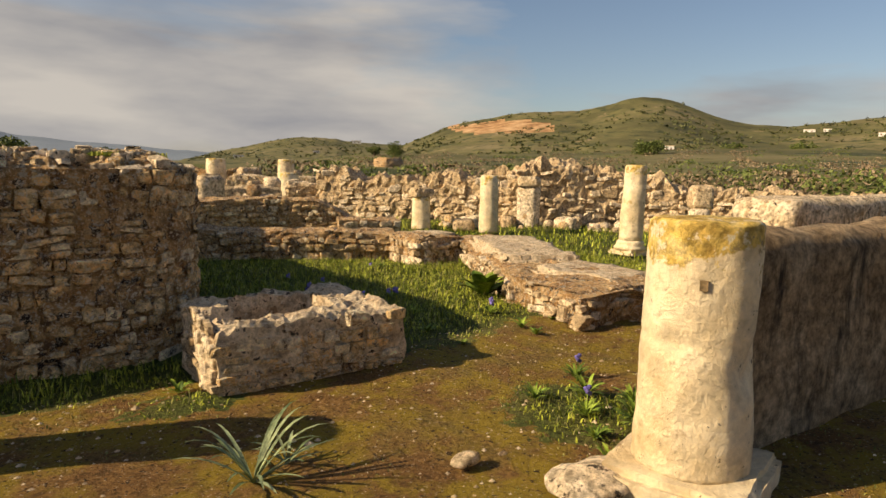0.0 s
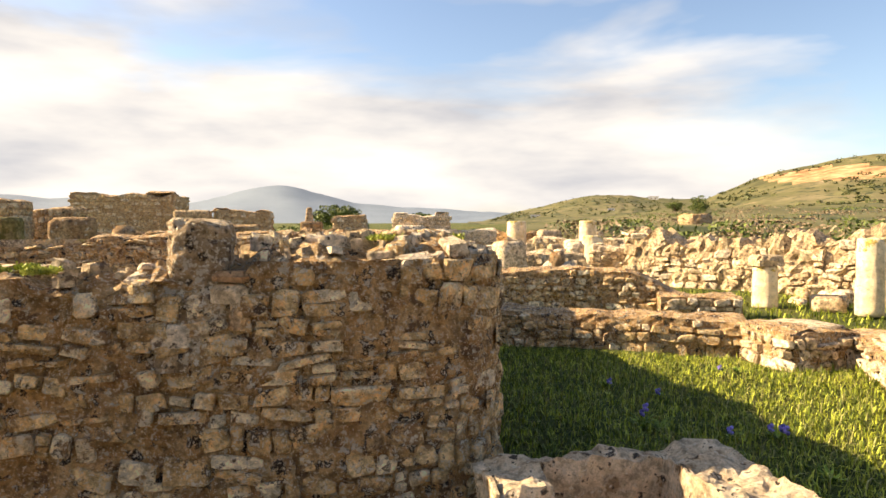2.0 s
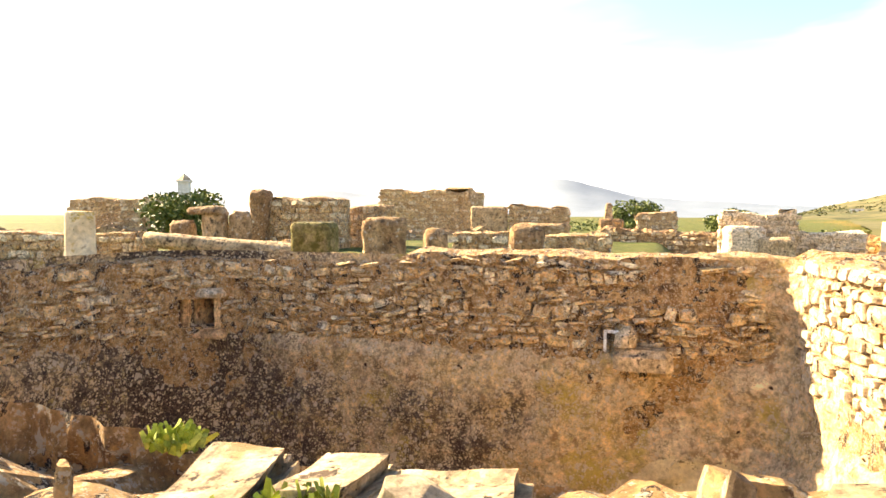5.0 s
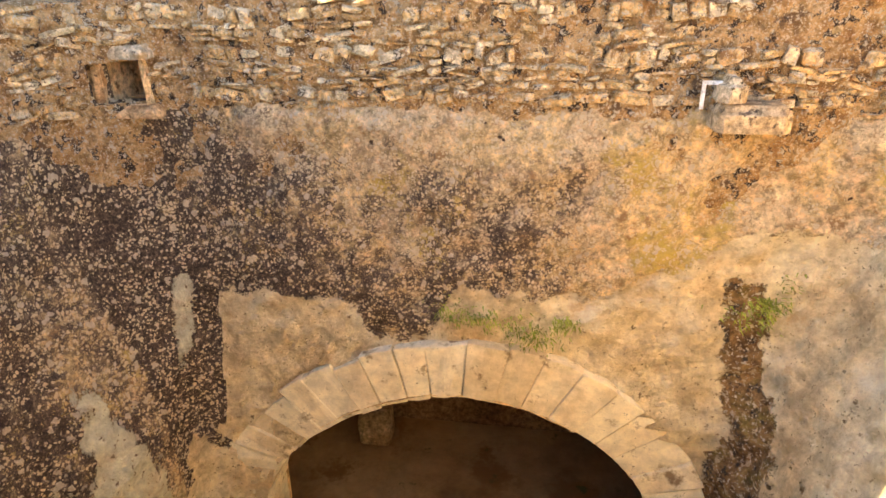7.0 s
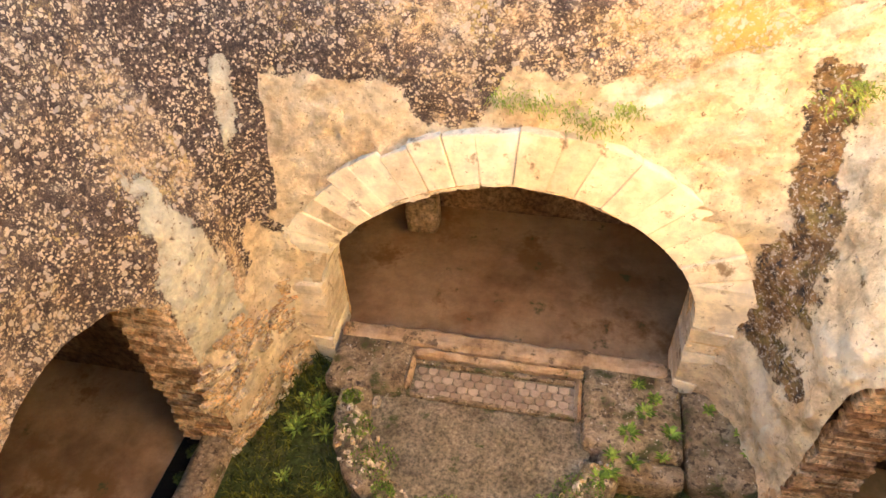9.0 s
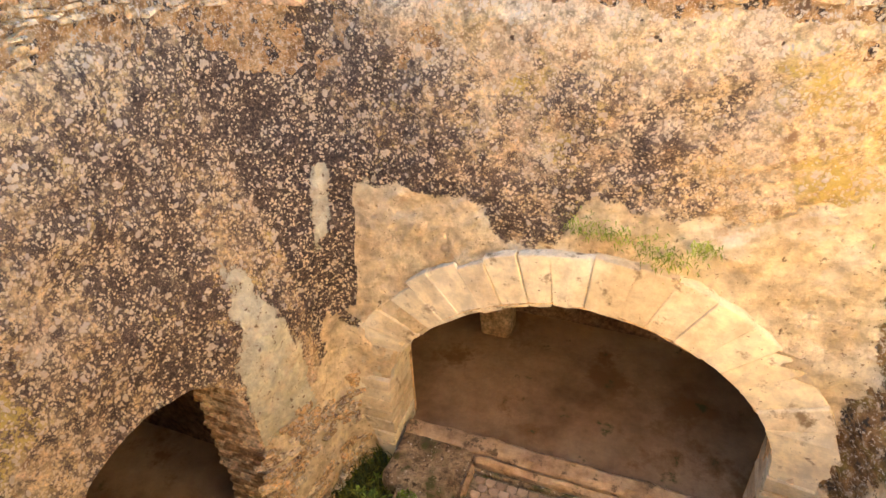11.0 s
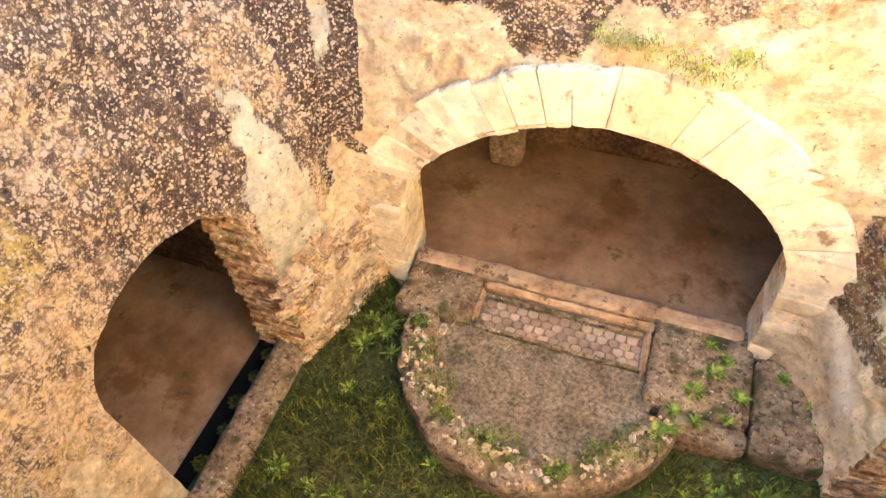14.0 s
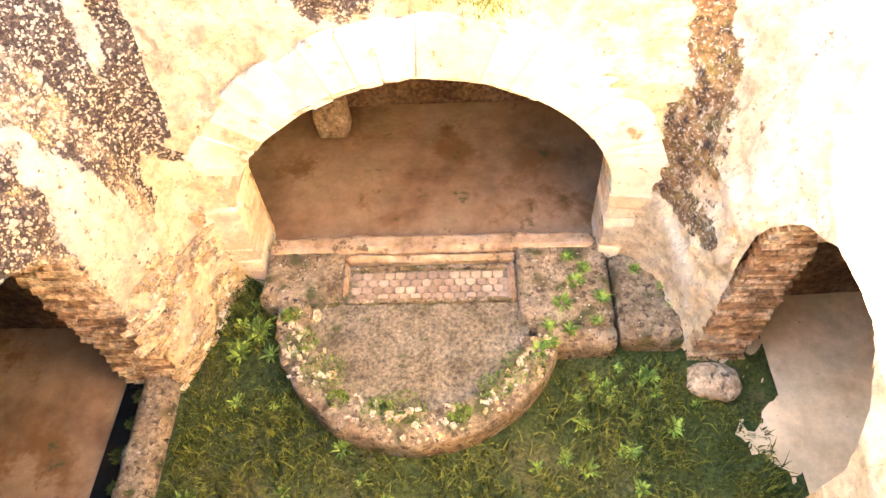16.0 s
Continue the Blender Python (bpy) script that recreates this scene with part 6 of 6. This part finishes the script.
tower = thing("minaret", "pale square tower with a small pointed roof behind a tree", "tower", pose(*polar(-39.0, 170), 0.0, 0, 0, 30))
part("shaft", rough_box(2.6, 2.6, 9.6, 2.0, 0.0, 1, 0.0), M_WHITE, tower)
b_ = part("cornice", rough_box(3.2, 3.2, 0.4, 2.0, 0.0, 1, 0.0), M_WHITE, tower)
b_.location.z = 9.6
b_ = part("roof", lathe([(0, 1.9), (1.6, 0.1)], 4, 1, 0.0), M_PALE, tower)
b_.location.z = 10.0
x_, y_ = polar(28.0, 62)
loose("ruined_tower", "brown blocky ruin standing on the slope", "ruin", x_, y_, ground_z(x_, y_), 2.6, 2.2, 2.2, M_MORTAR, 4, 20, 0.3, 0.3, 0.4)


# ---- grass, weeds and flowers ----
def blades(name, label, mat, n, region, length, width, seed, zf, lean=0.5, category="grass", kind="stuff"):
    r = random.Random(seed)
    verts, faces = [], []
    made = tries = 0
    while made < n and tries < n * 8:
        tries += 1
        q = region(r)
        if q is None:
            continue
        x, y, s = q
        z = zf(x, y)
        L = r.uniform(*length) * s
        a = r.uniform(0, 2 * math.pi)
        d = Vector((math.cos(a), math.sin(a), 0))
        side = Vector((-d.y, d.x, 0)) * r.uniform(*width) * 0.5
        out = r.uniform(0.15, 1.0) * lean
        p0 = Vector((x, y, z - 0.01))
        p1 = p0 + d * L * out * 0.3 + Vector((0, 0, L * 0.55))
        p2 = p0 + d * L * out + Vector((0, 0, L * (1 - 0.45 * out)))
        b2 = len(verts)
        verts += [tuple(p0 - side), tuple(p0 + side), tuple(p1 + side * 0.8), tuple(p1 - side * 0.8), tuple(p2)]
        faces += [(b2, b2 + 1, b2 + 2, b2 + 3), (b2 + 3, b2 + 2, b2 + 4)]
        made += 1
    ob = solid(name, verts, faces, mat)
    return tagged(ob, label, category, kind=kind)


def clear(x, y):
    if 1.30 < x < 2.68 and 4.3 < y < 5.3:
        return False
    if x < 1.55 and y > 5.4:
        return False
    if x > 4.55 + 0.45 * (y - 4.45) and x < 5.8 + 0.45 * (y - 4.45) and 4.4 < y < 9:
        return False
    if 5.0 < x < 6.2 and 8.3 < y < 9.3:
        return False
    return y < 9.0 + (5.0 - x) * 0.4 if x < 5 else True


def meadow(r):
    x, y = r.uniform(-0.4, 8.5), r.uniform(2.0, 10.2)
    if not clear(x, y) or turf_at(x, y) < r.uniform(-0.1, 0.35):
        return None
    return x, y, 0.55 + 0.7 * smooth01(turf_at(x, y))


def meadow_far(r):
    x, y = r.uniform(5.5, 14), r.uniform(5.0, 16)
    if y > 15.2 - (x - 8.2) * 0.95 or not clear(x, y):
        return None
    return x, y, 1.0


blades("grass", "bright green grass and herbs between the ruins", M_GRASS, 36000, meadow, (0.02, 0.10), (0.005, 0.013), 1, ground_z, 1.1)
blades("grass", "pale green grass stalks between the ruins", M_DRYGRASS, 6000, meadow, (0.03, 0.14), (0.004, 0.010), 2, ground_z, 1.1)
blades("grass", "green grass round the far columns", M_GRASS, 6000, meadow_far, (0.05, 0.2), (0.012, 0.03), 3, ground_z, 1.1)


def sparse(r):
    x, y = r.uniform(-0.5, 5.0), r.uniform(1.2, 5.2)
    return (x, y, r.uniform(0.3, 0.8)) if clear(x, y) and nz((x, y, 9), 1.6) > 0.05 else None


blades("moss_tufts", "short moss and grass tufts on bare earth", M_DRYGRASS, 3500, sparse, (0.015, 0.05), (0.006, 0.014), 4, ground_z)


def court_lawn(r):
    x, y = r.uniform(-4.75, 0.6), r.uniform(6.5, 10.2)
    if math.hypot(x - BASIN.x, y - BASIN.y) < 1.45 or (y > 9.15 and x > -1.4) or (y > 9.6 and x > -4.0) or (x < -4.8 and y > 7.2):
        return None
    k = nz((x, y, 1), 1.3)
    if nz((x, y, 7), 1.2) + 0.4 * nz((x, y, 3), 4) > 0.22 and r.random() < 0.75:
        return None
    return x, y, 0.7 + 0.7 * k


def court_z(x, y):
    return COURT_FLOOR + rough((x, y, 0), 0.06, 1.5)


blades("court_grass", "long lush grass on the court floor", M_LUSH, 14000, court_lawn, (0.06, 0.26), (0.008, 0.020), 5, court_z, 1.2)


def leafy(name, label, mat, x, y, z, n, length, width, seed, droop=0.6, flowers=0, category="plant"):
    """A rosette of broad or strap-shaped leaves, each a leaf of its own."""
    t = thing(name, label, category, pose(x, y, z))
    r = random.Random(seed)
    if name == "weed":
        n, width, length = int(n * 1.9), width * 0.45, length * 0.85
    for k in range(n):
        a = 2 * math.pi * (k + r.uniform(-0.4, 0.4)) / n * 1.618 * 2
        L, w = r.uniform(0.6, 1.0) * length, width * r.uniform(0.7, 1.1)
        up = r.uniform(0.35, 1.0)
        d = Vector((math.cos(a), math.sin(a), 0))
        s = Vector((-d.y, d.x, 0))
        verts, faces = [], []
        seg = 6
        for i in range(seg + 1):
            f = i / seg
            reach = L * f * (1 - 0.35 * up)
            z2 = L * up * (1.35 * f - droop * f * f)
            ww = w * (math.sin(math.pi * min(1, 0.12 + 0.88 * f)) ** 0.8) * 0.5
            c = d * reach + Vector((0, 0, z2))
            verts += [tuple(c - s * ww + Vector((0, 0, 0.25 * ww))), tuple(c), tuple(c + s * ww + Vector((0, 0, 0.25 * ww)))]
        for i in range(seg):
            q = i * 3
            faces += [(q, q + 1, q + 4, q + 3), (q + 1, q + 2, q + 5, q + 4)]
        solid("leaf", verts, faces, mat, t, smooth=True)
    for k in range(flowers):
        a, q = r.uniform(0, 6.28), r.uniform(0.02, length * 0.6)
        h = length * r.uniform(0.5, 1.0)
        stalk = part("stalk", lathe([(0, 0.004), (h * 0.5, 0.0035), (h, 0.003)], 6, k, 0.0), mat, t)
        stalk.location = (q * math.cos(a), q * math.sin(a), 0)
        for b2 in range(4):
            fl = part("flower", lathe([(0, 0.003), (0.006, 0.012), (0.02, 0.016), (0.03, 0.004)], 6, k, 0.001), M_FLOWER, stalk, "small violet flower")
            fl.location = (0.012 * math.cos(b2 * 1.9), 0.012 * math.sin(b2 * 1.9), h - 0.012 * b2)
    return t


M_STRAP = foliage("grey_green_strap_leaf", (0.12, 0.16, 0.07), (0.26, 0.30, 0.16))
leafy("strap_leaf_plant", "grey-green rosette of long strap leaves on the earth", M_STRAP, 1.22, 3.12, ground_z(1.22, 3.12), 26, 0.50, 0.022, 5, 0.75)
leafy("strap_leaf_plant", "small rosette of strap leaves on the earth", M_STRAP, 1.42, 3.25, ground_z(1.42, 3.25), 12, 0.25, 0.018, 6, 0.75)
leafy("broad_leaf_plant", "dark green broad-leaved plant beside the low wall", M_LEAF, 4.62, 6.0, ground_z(4.62, 6.0), 20, 0.50, 0.17, 7, 0.55)
for k, (x, y, n, L, w, fl) in enumerate(((3.15, 2.95, 22, 0.20, 0.045, 1), (2.98, 2.72, 20, 0.17, 0.04, 0), (3.4, 3.2, 20, 0.24, 0.05, 0), (3.3, 2.7, 24, 0.26, 0.055, 0), (3.6, 3.5, 18, 0.20, 0.045, 1), (3.05, 3.3, 18, 0.18, 0.04, 0), (2.85, 2.5, 18, 0.16, 0.04, 0), (3.55, 2.95, 20, 0.24, 0.05, 0), (4.2, 5.3, 12, 0.2, 0.05, 2), (1.15, 4.5, 12, 0.16, 0.05, 0), (3.7, 6.4, 10, 0.18, 0.05, 3), (2.9, 6.9, 14, 0.26, 0.03, 2))):
    leafy("weed", "green leafy weed with small leaves in the grass", M_LEAF, x, y, ground_z(x, y), n, L, w, 20 + k, 0.7, fl)
for k, (x, y, z, n, L, w) in enumerate(((-4.15, 9.45, 0, 18, 0.30, 0.08), (-3.95, 9.7, 0, 16, 0.26, 0.08), (-4.3, 9.2, 0, 14, 0.26, 0.07), (-0.75, 8.75, 0, 16, 0.22, 0.07), (-0.35, 8.9, 0, 14, 0.2, 0.06), (-1.1, 9.55, 0.29, 14, 0.20, 0.06), (-0.95, 9.8, 0.29, 16, 0.2, 0.06), (-1.25, 9.3, 0.29, 12, 0.16, 0.05), (0.0, 9.9, 0.27, 12, 0.16, 0.05), (-0.2, 8.4, 0, 14, 0.2, 0.06), (-3.9, 7.7, 0, 12, 0.2, 0.06), (-4.5, 7.75, 0, 14, 0.24, 0.07), (-0.6, 8.2, 0, 12, 0.18, 0.05), (-1.0, 8.45, 0, 12, 0.18, 0.05))):
    leafy("weed", "lush green weed growing in the damp court", M_LEAF, x, y, COURT_FLOOR + z, n, L, w, 60 + k, 0.7)


r_ = random.Random(55)
for k in range(34):
    x_, y_ = r_.uniform(-4.4, 0.2), r_.uniform(7.2, 9.3)
    if math.hypot(x_ - BASIN.x, y_ - BASIN.y) > 1.5:
        leafy("weed", "small leafy weed in the court grass", M_LEAF, x_, y_, COURT_FLOOR, r_.randint(8, 14), r_.uniform(0.10, 0.22), r_.uniform(0.04, 0.07), 90 + k, 0.7)
for k in range(16):
    x_, y_ = r_.uniform(2.9, 4.6), r_.uniform(4.4, 8.4)
    if clear(x_, y_):
        leafy("weed", "small leafy weed between the ruins", M_LEAF, x_, y_, ground_z(x_, y_), r_.randint(8, 14), r_.uniform(0.08, 0.2), r_.uniform(0.03, 0.06), 140 + k, 0.7, 1 if k % 4 == 0 else 0)


def moss_patch(label, x, y, z, rad, seed, n=160, mat=None):
    r = random.Random(seed)
    verts, faces = [], []
    for _ in range(n):
        a, q = r.uniform(0, 6.28), rad * math.sqrt(r.random())
        p = Vector((x + q * math.cos(a), y + q * math.sin(a) * 0.8, z + 0.015 * r.random()))
        d = Vector((r.uniform(-1, 1), r.uniform(-1, 1), r.uniform(0.4, 1.4))).normalized() * r.uniform(0.012, 0.035)
        s = d.cross(Vector((r.uniform(-1, 1), r.uniform(-1, 1), 0.2))).normalized() * 0.007
        b2 = len(verts)
        verts += [tuple(p - s), tuple(p + s), tuple(p + d + s * 0.5), tuple(p + d - s * 0.5)]
        faces.append((b2, b2 + 1, b2 + 2, b2 + 3))
    ob = solid("moss_patch", verts, faces, mat or M_GRASS)
    return tagged(ob, label, "moss", kind="stuff")


for k, (dx, ang) in enumerate(((1.25, -175), (1.18, -160), (1.12, -140), (1.2, -125), (1.15, -105), (1.1, -95), (1.2, -70), (1.15, -50), (1.2, -35))):
    x_, y_ = BASIN.x + dx * math.cos(radians(ang)), BASIN.y + dx * math.sin(radians(ang))
    moss_patch("dark green moss on the basin rim", x_, y_, B_TOP + 0.02, 0.11 + 0.06 * (k % 3), 200 + k, 420, M_LEAF)
for k, (x_, y_, z_, q_) in enumerate(((-0.82, 5.56, 1.32, 0.055), (-0.76, 5.60, 1.32, 0.05), (-0.90, 5.68, 1.335, 0.06), (-1.0, 5.62, 1.32, 0.04), (-1.5, 5.6, 1.35, 0.06), (-1.25, 5.85, 1.33, 0.05), (0.9, 5.8, 1.47, 0.1), (1.25, 5.95, 1.47, 0.12), (1.1, 6.3, 1.47, 0.1))):
    moss_patch("yellow-green tuft on the parapet top", x_, y_, z_, q_, 230 + k, 200, M_LIME)



for k, (x_, z_, s_) in enumerate(((-2.4, -0.98, 0.12), (-2.2, -1.0, 0.1), (-1.9, -1.05, 0.14), (-1.75, -1.15, 0.12), (-1.55, -1.0, 0.08), (-0.2, -0.85, 0.14), (-0.12, -0.75, 0.08), (0.05, -0.6, 0.08))):
    y_ = 10.42 - 0.2 * smooth01((0.4 - z_) / 2.7)
    r_ = random.Random(300 + k)
    v_, f_s = [], []
    for _ in range(120):
        p_ = Vector((x_ + r_.gauss(0, s_ * 0.8), y_ - 0.04 - 0.04 * r_.random(), z_ + r_.gauss(0, s_ * 0.45)))
        d_ = Vector((r_.uniform(-0.6, 0.6), -r_.uniform(0.3, 1), r_.uniform(-0.7, 0.5))).normalized() * r_.uniform(0.03, 0.07)
        q_ = Vector((0.006, 0, 0.004))
        n_ = len(v_)
        v_ += [tuple(p_ - q_), tuple(p_ + q_), tuple(p_ + d_)]
        f_s.append((n_, n_ + 1, n_ + 2))
    tagged(solid("wall_tuft", v_, f_s, M_LIME), "yellow-green tuft rooted in the court wall", "plant", kind="stuff")


# weeds along the ledge and in the corners of the court
r_ = random.Random(71)
for k, (x_, y_, z_) in enumerate(((-0.85, 9.95, 0.30), (-0.72, 9.6, 0.30), (-0.80, 9.35, 0.30), (-1.05, 9.25, 0.30), (-1.25, 9.12, 0.30), (-1.0, 10.1, 0.30), (-0.10, 9.75, 0.27), (-0.05, 9.55, 0.27), (-0.35, 9.95, 0.27), (-1.35, 9.05, 0.28), (-0.6, 9.0, 0.0), (-0.85, 8.9, 0.0), (-0.3, 8.75, 0.0), (-1.0, 8.7, 0.0), (-0.5, 8.55, 0.0), (-4.35, 9.55, 0.0), (-4.1, 9.8, 0.0), (-4.4, 9.3, 0.0), (-4.25, 9.75, 0.0))):
    leafy("weed", "small fresh green weed in a damp joint", M_LEAF, x_, y_, COURT_FLOOR + z_, r_.randint(9, 15), r_.uniform(0.10, 0.2), r_.uniform(0.04, 0.07), 400 + k, 0.7)


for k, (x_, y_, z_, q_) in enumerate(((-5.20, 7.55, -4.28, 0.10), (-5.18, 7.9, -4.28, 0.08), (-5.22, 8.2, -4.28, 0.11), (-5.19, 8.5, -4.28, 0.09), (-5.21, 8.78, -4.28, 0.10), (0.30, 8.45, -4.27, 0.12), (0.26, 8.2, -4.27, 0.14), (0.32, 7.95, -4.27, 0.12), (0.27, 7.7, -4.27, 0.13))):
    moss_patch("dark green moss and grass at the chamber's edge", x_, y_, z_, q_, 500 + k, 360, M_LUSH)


# ---- pebbles on the earth ----
def pebbles():
    r = random.Random(3)
    verts, faces = [], []
    for _ in range(2600):
        x, y = r.uniform(-0.5, 5.5), 0.9 + 4.0 * r.random() ** 0.8
        if not clear(x, y):
            continue
        s = min(0.05, 0.008 * r.lognormvariate(0, 0.55))
        z = ground_z(x, y)
        b2 = len(verts)
        a = r.uniform(0, 6.28)
        for k in range(5):
            t = a + 6.283 * k / 5
            verts.append((x + s * math.cos(t), y + s * math.sin(t) * r.uniform(0.6, 1), z - 0.003))
        verts.append((x, y, z + s * r.uniform(0.3, 0.7)))
        faces += [(b2 + k, b2 + (k + 1) % 5, b2 + 5) for k in range(5)]
    tagged(solid("pebbles", verts, faces, M_PALE), "scattered pale pebbles on brown earth", "pebbles", kind="stuff")


pebbles()
